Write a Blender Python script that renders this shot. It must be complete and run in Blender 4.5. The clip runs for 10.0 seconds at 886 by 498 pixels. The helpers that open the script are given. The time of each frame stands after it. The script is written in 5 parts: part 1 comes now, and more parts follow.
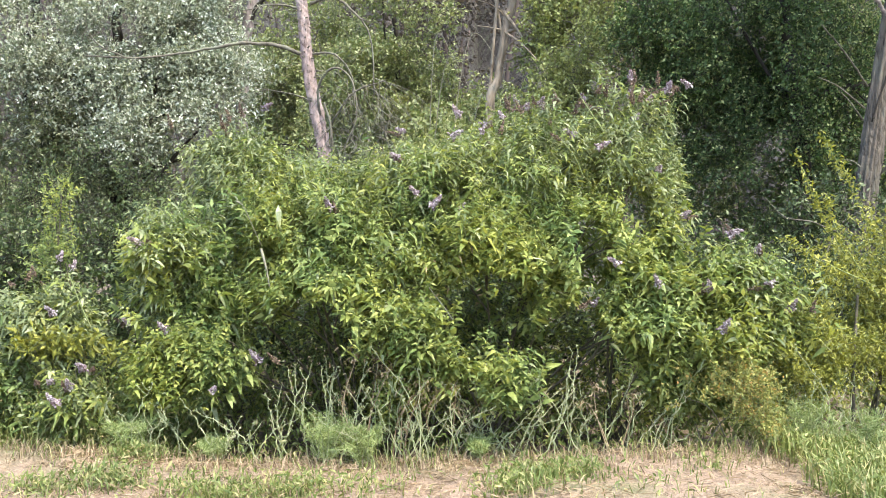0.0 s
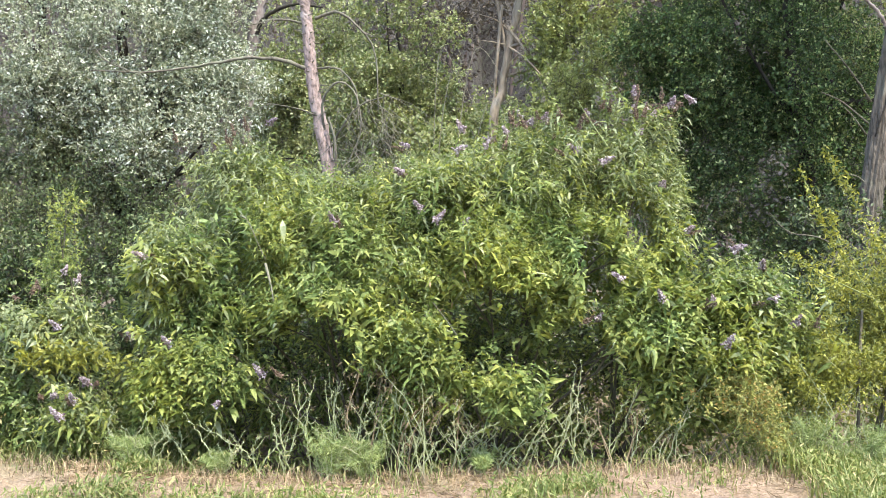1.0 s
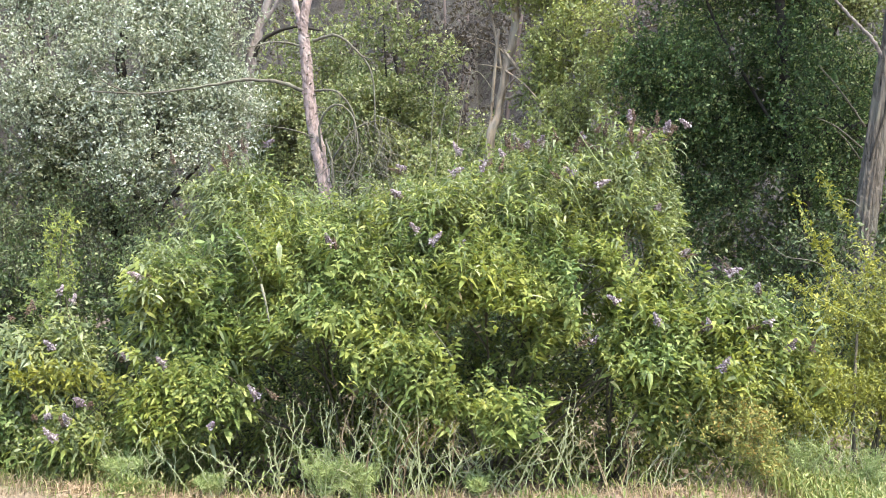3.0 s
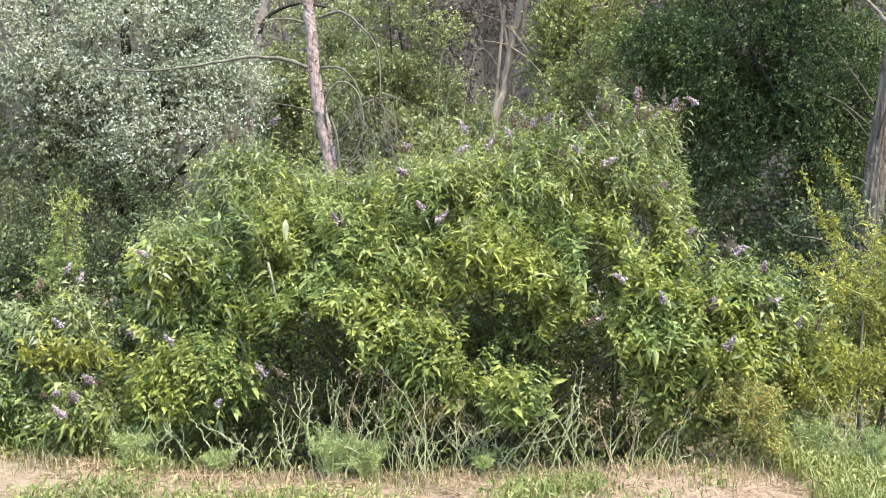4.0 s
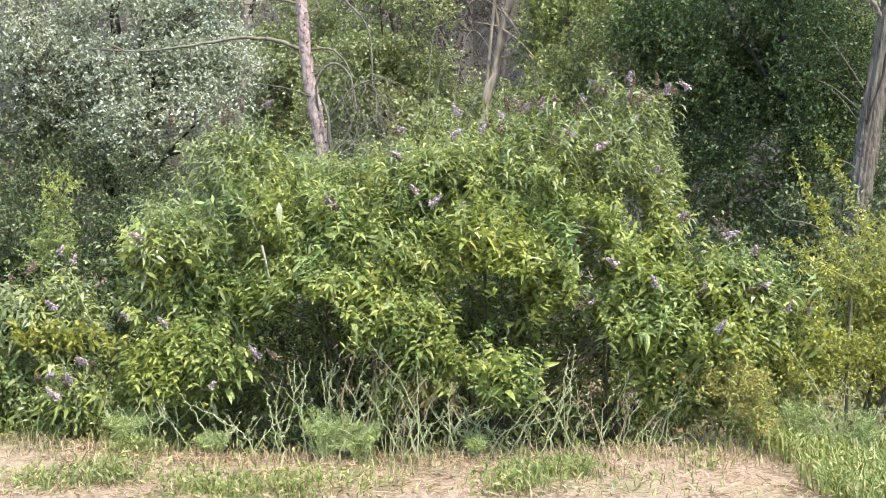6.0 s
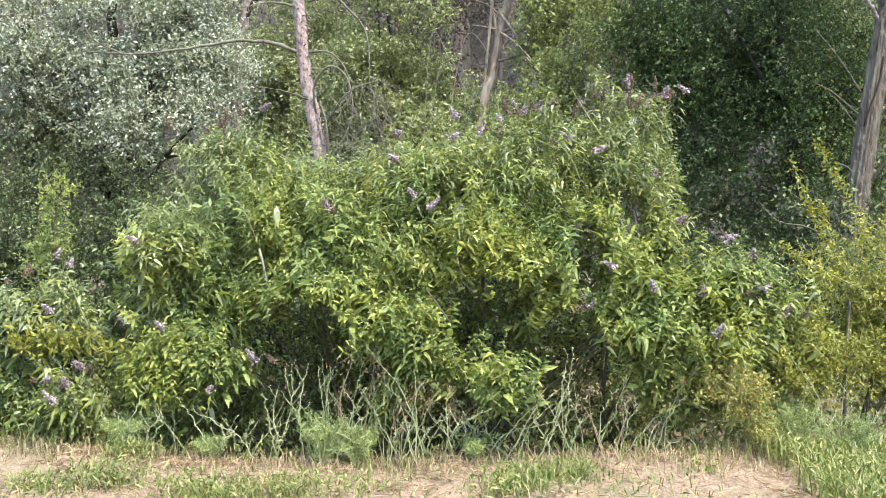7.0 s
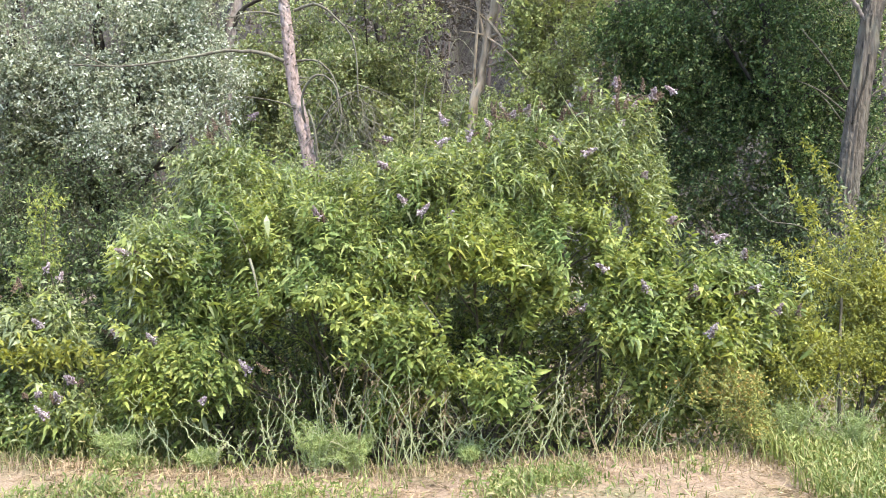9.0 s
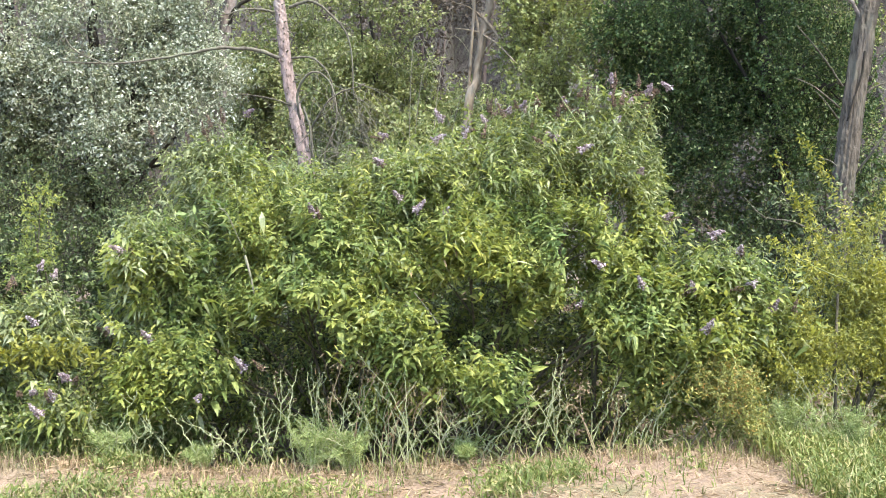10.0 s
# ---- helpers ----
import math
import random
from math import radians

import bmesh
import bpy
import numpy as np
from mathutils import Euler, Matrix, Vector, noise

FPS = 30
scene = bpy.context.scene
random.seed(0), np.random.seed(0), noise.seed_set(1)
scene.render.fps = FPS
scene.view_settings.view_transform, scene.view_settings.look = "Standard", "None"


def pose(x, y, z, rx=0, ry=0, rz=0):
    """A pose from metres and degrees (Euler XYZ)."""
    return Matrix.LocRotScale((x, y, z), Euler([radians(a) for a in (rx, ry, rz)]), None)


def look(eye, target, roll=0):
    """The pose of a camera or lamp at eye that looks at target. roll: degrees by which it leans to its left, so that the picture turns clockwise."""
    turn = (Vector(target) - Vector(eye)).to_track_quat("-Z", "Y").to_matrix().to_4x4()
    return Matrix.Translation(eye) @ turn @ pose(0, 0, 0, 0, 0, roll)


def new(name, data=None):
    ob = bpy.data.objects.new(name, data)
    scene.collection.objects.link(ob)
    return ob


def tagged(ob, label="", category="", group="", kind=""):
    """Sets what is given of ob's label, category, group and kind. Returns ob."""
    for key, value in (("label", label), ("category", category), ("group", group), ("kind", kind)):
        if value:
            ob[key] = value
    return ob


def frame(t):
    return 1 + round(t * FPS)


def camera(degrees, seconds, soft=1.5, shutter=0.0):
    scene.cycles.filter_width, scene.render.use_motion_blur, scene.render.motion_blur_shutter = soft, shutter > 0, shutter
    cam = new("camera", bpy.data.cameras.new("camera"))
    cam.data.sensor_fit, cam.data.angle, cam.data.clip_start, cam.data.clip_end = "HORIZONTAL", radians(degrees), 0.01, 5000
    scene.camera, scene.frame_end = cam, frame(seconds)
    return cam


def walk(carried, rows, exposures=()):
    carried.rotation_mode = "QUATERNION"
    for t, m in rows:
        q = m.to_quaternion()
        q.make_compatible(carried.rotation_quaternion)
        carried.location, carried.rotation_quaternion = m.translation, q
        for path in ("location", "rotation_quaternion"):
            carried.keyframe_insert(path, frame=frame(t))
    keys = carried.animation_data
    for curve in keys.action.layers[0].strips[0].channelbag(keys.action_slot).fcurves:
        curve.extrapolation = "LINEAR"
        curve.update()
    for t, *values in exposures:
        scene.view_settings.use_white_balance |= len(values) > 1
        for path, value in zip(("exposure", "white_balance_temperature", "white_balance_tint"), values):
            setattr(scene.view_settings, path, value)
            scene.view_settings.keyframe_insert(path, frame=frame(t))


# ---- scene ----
cam = camera(50.0, 10.0, soft=0.95)
PATH = [
    (0, (0.091, -0.036, 1.582), (0.063, 1.963, 1.585), -0.2),
    (0.5, (0.087, -0.04, 1.586), (0.053, 1.959, 1.601), -0.1),
    (1, (0.087, -0.042, 1.593), (0.052, 1.957, 1.624), -0.1),
    (1.5, (0.087, -0.058, 1.595), (0.053, 1.941, 1.649), 0.0),
    (2, (0.092, -0.055, 1.592), (0.074, 1.944, 1.661), 0.1),
    (2.5, (0.088, -0.052, 1.588), (0.067, 1.946, 1.669), 0.2),
    (2.7, (0.088, -0.053, 1.588), (0.065, 1.945, 1.671), 0.2),
    (3.8, (0.08, -0.06, 1.596), (0.045, 1.939, 1.637), 0.2),
    (4, (0.077, -0.061, 1.598), (0.04, 1.939, 1.628), 0.2),
    (4.5, (0.054, -0.083, 1.614), (0.008, 1.917, 1.601), 0.2),
    (5, (0.038, -0.092, 1.621), (-0.002, 1.908, 1.598), 0.3),
    (5.5, (0.037, -0.093, 1.617), (0.007, 1.907, 1.604), 0.4),
    (5.7, (0.037, -0.093, 1.618), (0.015, 1.907, 1.606), 0.4),
    (6.8, (0.031, -0.078, 1.626), (0.029, 1.922, 1.621), 0.4),
    (7, (0.03, -0.076, 1.627), (0.024, 1.924, 1.622), 0.4),
    (7.5, (0.025, -0.083, 1.631), (0.018, 1.917, 1.637), -0.2),
    (8, (0.044, -0.08, 1.623), (0.049, 1.92, 1.63), -0.6),
    (8.5, (0.041, -0.073, 1.626), (0.055, 1.927, 1.628), -0.7),
    (9, (0.04, -0.062, 1.62), (0.05, 1.938, 1.629), -0.8),
    (9.5, (0.047, -0.052, 1.62), (0.059, 1.948, 1.629), -0.8),
    (10, (0.038, -0.044, 1.608), (0.057, 1.956, 1.613), -0.9),
]
walk(cam, [(t, look(eye, target, roll)) for t, eye, target, roll in PATH], [(0.0, 2.51), (10.0, 2.51)])

# ---- light ----
SUN_DIR = Vector((0.28, -0.36, 0.89)).normalized()
world = bpy.data.worlds.new("sky")
scene.world = world
world.use_nodes = True
wn = world.node_tree
sky = wn.nodes.new("ShaderNodeTexSky")
sky.sky_type = "NISHITA"
sky.sun_disc = False
sky.sun_elevation = math.asin(SUN_DIR.z)
sky.sun_rotation = math.atan2(SUN_DIR.x, SUN_DIR.y)
sky.air_density, sky.dust_density = 1.0, 1.8
wn.nodes["Background"].inputs["Strength"].default_value = 0.15
wn.links.new(sky.outputs[0], wn.nodes["Background"].inputs["Color"])
sun_data = bpy.data.lights.new("sun", "SUN")
sun_data.energy, sun_data.angle, sun_data.color = 1.85, radians(0.55), (1.0, 0.935, 0.79)
sun = new("sun", sun_data)
sun.matrix_world = look(SUN_DIR * 40, (0, 0, 0))

rng = np.random.default_rng(7)


# ---- materials ----
def shader(name):
    m = bpy.data.materials.new(name)
    m.use_nodes = True
    nt = m.node_tree
    return m, nt, nt.nodes["Principled BSDF"], nt.nodes["Material Output"]


def ramp(nt, source, stops):
    n = nt.nodes.new("ShaderNodeValToRGB")
    e = n.color_ramp.elements
    while len(e) < len(stops):
        e.new(0.5)
    for el, (at, c) in zip(e, stops):
        el.position, el.color = at, (*c, 1)
    nt.links.new(source, n.inputs["Fac"])
    return n.outputs["Color"]


def noise_tex(nt, scale, detail=4.0, stretch=(1, 1, 1), rough=0.55):
    tc = nt.nodes.new("ShaderNodeNewGeometry")
    mp = nt.nodes.new("ShaderNodeMapping")
    mp.inputs["Scale"].default_value = stretch
    n = nt.nodes.new("ShaderNodeTexNoise")
    n.inputs["Scale"].default_value, n.inputs["Detail"].default_value = scale, detail
    n.inputs["Roughness"].default_value = rough
    nt.links.new(tc.outputs["Position"], mp.inputs["Vector"])
    nt.links.new(mp.outputs["Vector"], n.inputs["Vector"])
    return n.outputs["Fac"]


def mix(nt, fac, a, b, kind="MIX"):
    n = nt.nodes.new("ShaderNodeMix")
    n.data_type, n.blend_type = "RGBA", kind
    for sock, v in ((n.inputs["Factor"], fac), (n.inputs["A"], a), (n.inputs["B"], b)):
        if hasattr(v, "is_output"):
            nt.links.new(v, sock)
        else:
            sock.default_value = v if not isinstance(v, tuple) else (*v, 1)
    return n.outputs["Result"]


def leaf_mat(name, stops, clump_stops, patch=1.6, see=0.3, rough=0.5, spec=0.4):
    """Leaf: colour from leaf to leaf and from clump to clump, thin enough to let light through."""
    m, nt, bsdf, out = shader(name)
    geo = nt.nodes.new("ShaderNodeNewGeometry")
    info = nt.nodes.new("ShaderNodeObjectInfo")
    add = nt.nodes.new("ShaderNodeMath")
    add.operation = "ADD"
    nt.links.new(geo.outputs["Random Per Island"], add.inputs[0])
    nt.links.new(info.outputs["Random"], add.inputs[1])
    fr = nt.nodes.new("ShaderNodeMath")
    fr.operation = "FRACT"
    nt.links.new(add.outputs[0], fr.inputs[0])
    col = ramp(nt, fr.outputs[0], stops)
    tint = ramp(nt, noise_tex(nt, patch, 3), clump_stops)
    col = mix(nt, 1.0, col, tint, "MULTIPLY")
    vein = ramp(nt, noise_tex(nt, 60, 3), [(0.3, (0.82, 0.84, 0.8)), (0.7, (1.1, 1.08, 1.1))])
    col = mix(nt, 1.0, col, vein, "MULTIPLY")
    nt.links.new(col, bsdf.inputs["Base Color"])
    bsdf.inputs["Roughness"].default_value = rough
    bsdf.inputs["Specular IOR Level"].default_value = spec
    tr = nt.nodes.new("ShaderNodeBsdfTranslucent")
    nt.links.new(mix(nt, 1.0, col, (1.22, 1.17, 0.72), "MULTIPLY"), tr.inputs["Color"])
    ms = nt.nodes.new("ShaderNodeMixShader")
    ms.inputs[0].default_value = see
    nt.links.new(bsdf.outputs[0], ms.inputs[1])
    nt.links.new(tr.outputs[0], ms.inputs[2])
    nt.links.new(ms.outputs[0], out.inputs["Surface"])
    return m


def bark_mat(name, light, dark, lichen, scale=9.0, stretch=(1, 1, 0.18), bump=0.6):
    m, nt, bsdf, _ = shader(name)
    f = noise_tex(nt, scale, 6, stretch, 0.65)
    col = ramp(nt, f, [(0.32, dark), (0.52, light), (0.75, tuple(min(1, c * 1.3) for c in light))])
    spot = ramp(nt, noise_tex(nt, 3.2, 4), [(0.52, (0, 0, 0)), (0.68, (0.7, 0.7, 0.7))])
    bw = nt.nodes.new("ShaderNodeRGBToBW")
    nt.links.new(spot, bw.inputs[0])
    nt.links.new(mix(nt, bw.outputs[0], col, lichen), bsdf.inputs["Base Color"])
    bsdf.inputs["Roughness"].default_value = 0.9
    bsdf.inputs["Specular IOR Level"].default_value = 0.2
    b = nt.nodes.new("ShaderNodeBump")
    b.inputs["Strength"].default_value, b.inputs["Distance"].default_value = bump, 0.03
    nt.links.new(f, b.inputs["Height"])
    nt.links.new(b.outputs[0], bsdf.inputs["Normal"])
    return m


PLAIN = [(0.3, (0.75, 0.78, 0.75)), (0.7, (1.15, 1.12, 1.0))]
M_BUDD = leaf_mat("butterfly_bush_leaf", [(0.0, (0.092, 0.132, 0.042)), (0.4, (0.168, 0.211, 0.064)), (0.75, (0.25, 0.287, 0.09)), (1.0, (0.32, 0.335, 0.115))],
                  [(0.33, (0.76, 0.9, 1.0)), (0.5, (1.0, 1.0, 0.92)), (0.66, (1.12, 1.07, 0.80))], 1.3, 0.42, 0.5, 0.25)
M_BUDD_GREY = leaf_mat("butterfly_bush_leaf_grey", [(0.0, (0.08, 0.106, 0.042)), (0.6, (0.172, 0.204, 0.098)), (1.0, (0.315, 0.345, 0.215))], PLAIN, 1.3, 0.3, 0.5, 0.3)
M_DEADLEAF = leaf_mat("withered_leaf", [(0.0, (0.11, 0.07, 0.04)), (0.6, (0.18, 0.12, 0.065)), (1.0, (0.26, 0.2, 0.12))], PLAIN, 3, 0.2, 0.7)
M_DRYLEAF = leaf_mat("dry_weed_leaf", [(0.0, (0.12, 0.085, 0.05)), (0.6, (0.21, 0.16, 0.10)), (1.0, (0.33, 0.28, 0.18))], PLAIN, 3, 0.2, 0.7)
# pale silver undersides; the whitest stops also paint in glints of light
M_SILVER = leaf_mat("silver_leaf", [(0.0, (0.102, 0.125, 0.08)), (0.45, (0.184, 0.215, 0.148)), (0.72, (0.312, 0.34, 0.272)), (0.88, (0.49, 0.515, 0.455)), (1.0, (0.61, 0.63, 0.59))],
                    [(0.3, (0.75, 0.8, 0.78)), (0.7, (1.15, 1.12, 1.05))], 0.9, 0.3, 0.5)
M_OLIVE = leaf_mat("grey_green_leaf", [(0.0, (0.074, 0.095, 0.04)), (0.5, (0.136, 0.165, 0.078)), (0.85, (0.23, 0.258, 0.14)), (1.0, (0.43, 0.43, 0.31))], PLAIN, 0.9, 0.25, 0.5)
# the pale top stop paints sunlit specks into otherwise dark leaves
M_DARK = leaf_mat("dark_leaf", [(0.0, (0.042, 0.078, 0.028)), (0.6, (0.066, 0.116, 0.038)), (0.8, (0.12, 0.175, 0.06)), (1.0, (0.36, 0.40, 0.20))], PLAIN, 0.8, 0.36, 0.5, 0.3)
# shade from unseen trees and a few sunlit specks are put into this colour
M_SHRUB_SHADED = leaf_mat("shaded_shrub_leaf", [(0.0, (0.032, 0.052, 0.02)), (0.6, (0.054, 0.08, 0.028)), (0.88, (0.09, 0.118, 0.042)), (1.0, (0.23, 0.26, 0.14))], PLAIN, 0.8, 0.22, 0.5, 0.3)
M_MID = leaf_mat("green_tree_leaf", [(0.0, (0.10, 0.136, 0.044)), (0.6, (0.192, 0.222, 0.094)), (1.0, (0.32, 0.335, 0.175))], PLAIN, 0.7, 0.3, 0.5)
M_LIGHT = leaf_mat("light_tree_leaf", [(0.0, (0.15, 0.188, 0.064)), (0.6, (0.25, 0.288, 0.11)), (1.0, (0.38, 0.405, 0.195))], PLAIN, 0.7, 0.35, 0.5)
M_YELL = leaf_mat("yellow_green_leaf", [(0.0, (0.135, 0.152, 0.028)), (0.6, (0.222, 0.232, 0.04)), (1.0, (0.305, 0.30, 0.066))], PLAIN, 1.8, 0.35, 0.5)
M_ORANGE = leaf_mat("orange_leaf", [(0.0, (0.16, 0.19, 0.05)), (0.5, (0.26, 0.27, 0.08)), (0.85, (0.33, 0.27, 0.085)), (1.0, (0.38, 0.21, 0.07))], PLAIN, 4, 0.3, 0.55)
M_FAR = leaf_mat("far_wood_leaf", [(0.0, (0.034, 0.029, 0.023)), (0.6, (0.062, 0.05, 0.04)), (1.0, (0.105, 0.09, 0.06))],
                 [(0.36, (0.75, 0.7, 0.72)), (0.6, (1.1, 1.1, 0.95))], 0.18, 0.2, 0.6)
M_GRASS = leaf_mat("green_grass_blade", [(0.0, (0.085, 0.12, 0.028)), (0.5, (0.155, 0.195, 0.056)), (0.8, (0.25, 0.27, 0.105)), (1.0, (0.40, 0.34, 0.19))], PLAIN, 1.5, 0.3, 0.5)
M_STRAW = leaf_mat("dry_straw_blade", [(0.0, (0.14, 0.098, 0.066)), (0.5, (0.26, 0.192, 0.132)), (1.0, (0.40, 0.32, 0.235))], PLAIN, 2.5, 0.12, 0.7, 0.2)
M_FERN = leaf_mat("feathery_weed_leaf", [(0.0, (0.13, 0.18, 0.06)), (0.6, (0.22, 0.28, 0.11)), (1.0, (0.33, 0.37, 0.18))], PLAIN, 3, 0.3, 0.6)
M_FLOWER = leaf_mat("lilac_floret", [(0.0, (0.14, 0.098, 0.13)), (0.5, (0.25, 0.19, 0.235)), (1.0, (0.54, 0.48, 0.52))], PLAIN, 8, 0.2, 0.6)
M_SPENT = leaf_mat("spent_floret", [(0.0, (0.06, 0.04, 0.03)), (0.6, (0.11, 0.072, 0.052)), (1.0, (0.2, 0.14, 0.11))], PLAIN, 8, 0.1, 0.8)
M_PALE = leaf_mat("pale_leaf", [(0.0, (0.55, 0.6, 0.42)), (1.0, (0.6, 0.64, 0.45))], PLAIN, 4, 0.3, 0.5)
M_STEM = bark_mat("shrub_stem_bark", (0.085, 0.075, 0.05), (0.045, 0.038, 0.026), (0.11, 0.11, 0.07), 30)
M_SHOOT = bark_mat("young_shoot", (0.17, 0.20, 0.08), (0.11, 0.13, 0.05), (0.22, 0.22, 0.12), 40, bump=0.2)
M_STALK = bark_mat("weed_stalk_skin", (0.27, 0.29, 0.16), (0.17, 0.19, 0.09), (0.33, 0.31, 0.19), 25, bump=0.2)
M_PINE = bark_mat("pine_bark", (0.25, 0.19, 0.17), (0.085, 0.06, 0.052), (0.31, 0.265, 0.245), 24, (1, 1, 0.45))
M_GREYBARK = bark_mat("grey_furrowed_bark", (0.108, 0.092, 0.074), (0.02, 0.017, 0.013), (0.13, 0.122, 0.092), 26, (1, 1, 0.12), 1.0)
M_PALEBARK = bark_mat("pale_grey_bark", (0.185, 0.155, 0.14), (0.07, 0.056, 0.048), (0.23, 0.21, 0.19), 20, (1, 1, 0.4))
M_DARKBARK = bark_mat("dark_bark", (0.026, 0.022, 0.017), (0.012, 0.010, 0.008), (0.032, 0.033, 0.022), 8)
M_DEADWOOD = bark_mat("dead_branch_wood", (0.105, 0.096, 0.073), (0.045, 0.038, 0.03), (0.15, 0.155, 0.108), 20)
M_FARBARK = bark_mat("distant_pine_bark", (0.065, 0.05, 0.044), (0.026, 0.02, 0.018), (0.08, 0.066, 0.058), 5)
M_CANE = bark_mat("pale_cane", (0.16, 0.15, 0.11), (0.09, 0.08, 0.06), (0.19, 0.19, 0.13), 20)
M_TAN = bark_mat("tan_bark", (0.21, 0.17, 0.125), (0.09, 0.07, 0.05), (0.22, 0.2, 0.16), 10)


def ground_mat():
    m, nt, bsdf, _ = shader("dry_ground")
    a = noise_tex(nt, 0.9, 5)
    fine = noise_tex(nt, 55, 5, (1, 1, 1), 0.7)
    col = ramp(nt, fine, [(0.3, (0.10, 0.067, 0.044)), (0.5, (0.212, 0.151, 0.103)), (0.72, (0.32, 0.24, 0.172))])
    green = ramp(nt, fine, [(0.3, (0.05, 0.06, 0.025)), (0.7, (0.16, 0.17, 0.07))])
    fac = ramp(nt, a, [(0.50, (0, 0, 0)), (0.66, (0.75, 0.75, 0.75))])
    bw = nt.nodes.new("ShaderNodeRGBToBW")
    nt.links.new(fac, bw.inputs[0])
    col = mix(nt, bw.outputs[0], col, green)
    litter = ramp(nt, fine, [(0.3, (0.05, 0.035, 0.025)), (0.55, (0.11, 0.08, 0.05)), (0.75, (0.17, 0.13, 0.08))])
    geo = nt.nodes.new("ShaderNodeNewGeometry")
    sep = nt.nodes.new("ShaderNodeSeparateXYZ")
    nt.links.new(geo.outputs["Position"], sep.inputs[0])
    edge = nt.nodes.new("ShaderNodeMapRange")
    edge.inputs["From Min"].default_value, edge.inputs["From Max"].default_value = 7.1, 7.35
    nt.links.new(sep.outputs["Y"], edge.inputs["Value"])
    nt.links.new(mix(nt, edge.outputs[0], col, litter), bsdf.inputs["Base Color"])
    bsdf.inputs["Roughness"].default_value = 0.95
    b = nt.nodes.new("ShaderNodeBump")
    b.inputs["Strength"].default_value, b.inputs["Distance"].default_value = 0.8, 0.02
    nt.links.new(fine, b.inputs["Height"])
    nt.links.new(b.outputs[0], bsdf.inputs["Normal"])
    return m


M_GROUND = ground_mat()


def hill_mat():
    m, nt, bsdf, _ = shader("far_wooded_hill")
    a = noise_tex(nt, 1.4, 6, (1, 1, 0.6), 0.7)
    col = ramp(nt, a, [(0.35, (0.016, 0.013, 0.012)), (0.5, (0.034, 0.028, 0.023)), (0.65, (0.05, 0.052, 0.03))])
    nt.links.new(col, bsdf.inputs["Base Color"])
    bsdf.inputs["Roughness"].default_value = 1.0
    b = nt.nodes.new("ShaderNodeBump")
    b.inputs["Strength"].default_value, b.inputs["Distance"].default_value = 1.0, 0.8
    nt.links.new(a, b.inputs["Height"])
    nt.links.new(b.outputs[0], bsdf.inputs["Normal"])
    return m


M_HILL = hill_mat()


# ---- geometry helpers ----
def unit(v):
    return v / np.maximum(np.linalg.norm(v, axis=-1, keepdims=True), 1e-9)


class Geo:
    """Triangles gathered for one mesh."""

    def __init__(self):
        self.v, self.f, self.n = [], [], 0

    def add(self, v, f):
        self.v.append(np.asarray(v, np.float32).reshape(-1, 3))
        self.f.append(np.asarray(f, np.int32).reshape(-1, 3) + self.n)
        self.n += len(self.v[-1])

    def mesh(self, name, mat, smooth=False):
        v, f = np.concatenate(self.v), np.concatenate(self.f)
        me = bpy.data.meshes.new(name)
        me.vertices.add(len(v))
        me.vertices.foreach_set("co", v.ravel())
        me.loops.add(f.size)
        me.loops.foreach_set("vertex_index", f.ravel())
        me.polygons.add(len(f))
        me.polygons.foreach_set("loop_start", np.arange(0, f.size, 3, dtype=np.int32))
        me.polygons.foreach_set("use_smooth", np.full(len(f), smooth))
        me.materials.append(mat)
        me.update(calc_edges=True)
        return me


def part(name, geo, mat, parent=None, label="", smooth=False, kind=""):
    ob = new(name, geo.mesh(name, mat, smooth))
    if parent:
        ob.parent = parent
        ob.matrix_parent_inverse = parent.matrix_world.inverted()
    return tagged(ob, label, kind=kind)


def root(name, x, y, label, category, group=""):
    ob = new(name)
    ob.empty_display_size = 0.2
    ob.matrix_world = Matrix.Translation((x, y, height(x, y)))
    bpy.context.view_layer.update()
    return tagged(ob, label, category, group)


def smooth_line(points, n):
    """A soft line of n points through a few given ones."""
    p = np.asarray(points, float)
    t = np.linspace(0, len(p) - 1, n)
    q = np.vstack([2 * p[0] - p[1], p, 2 * p[-1] - p[-2]])
    i = np.minimum(t.astype(int), len(p) - 2)
    u = (t - i)[:, None]
    a, b, c, d = q[i], q[i + 1], q[i + 2], q[i + 3]
    return 0.5 * (2 * b + (c - a) * u + (2 * a - 5 * b + 4 * c - d) * u**2 + (3 * b - a - 3 * c + d) * u**3)


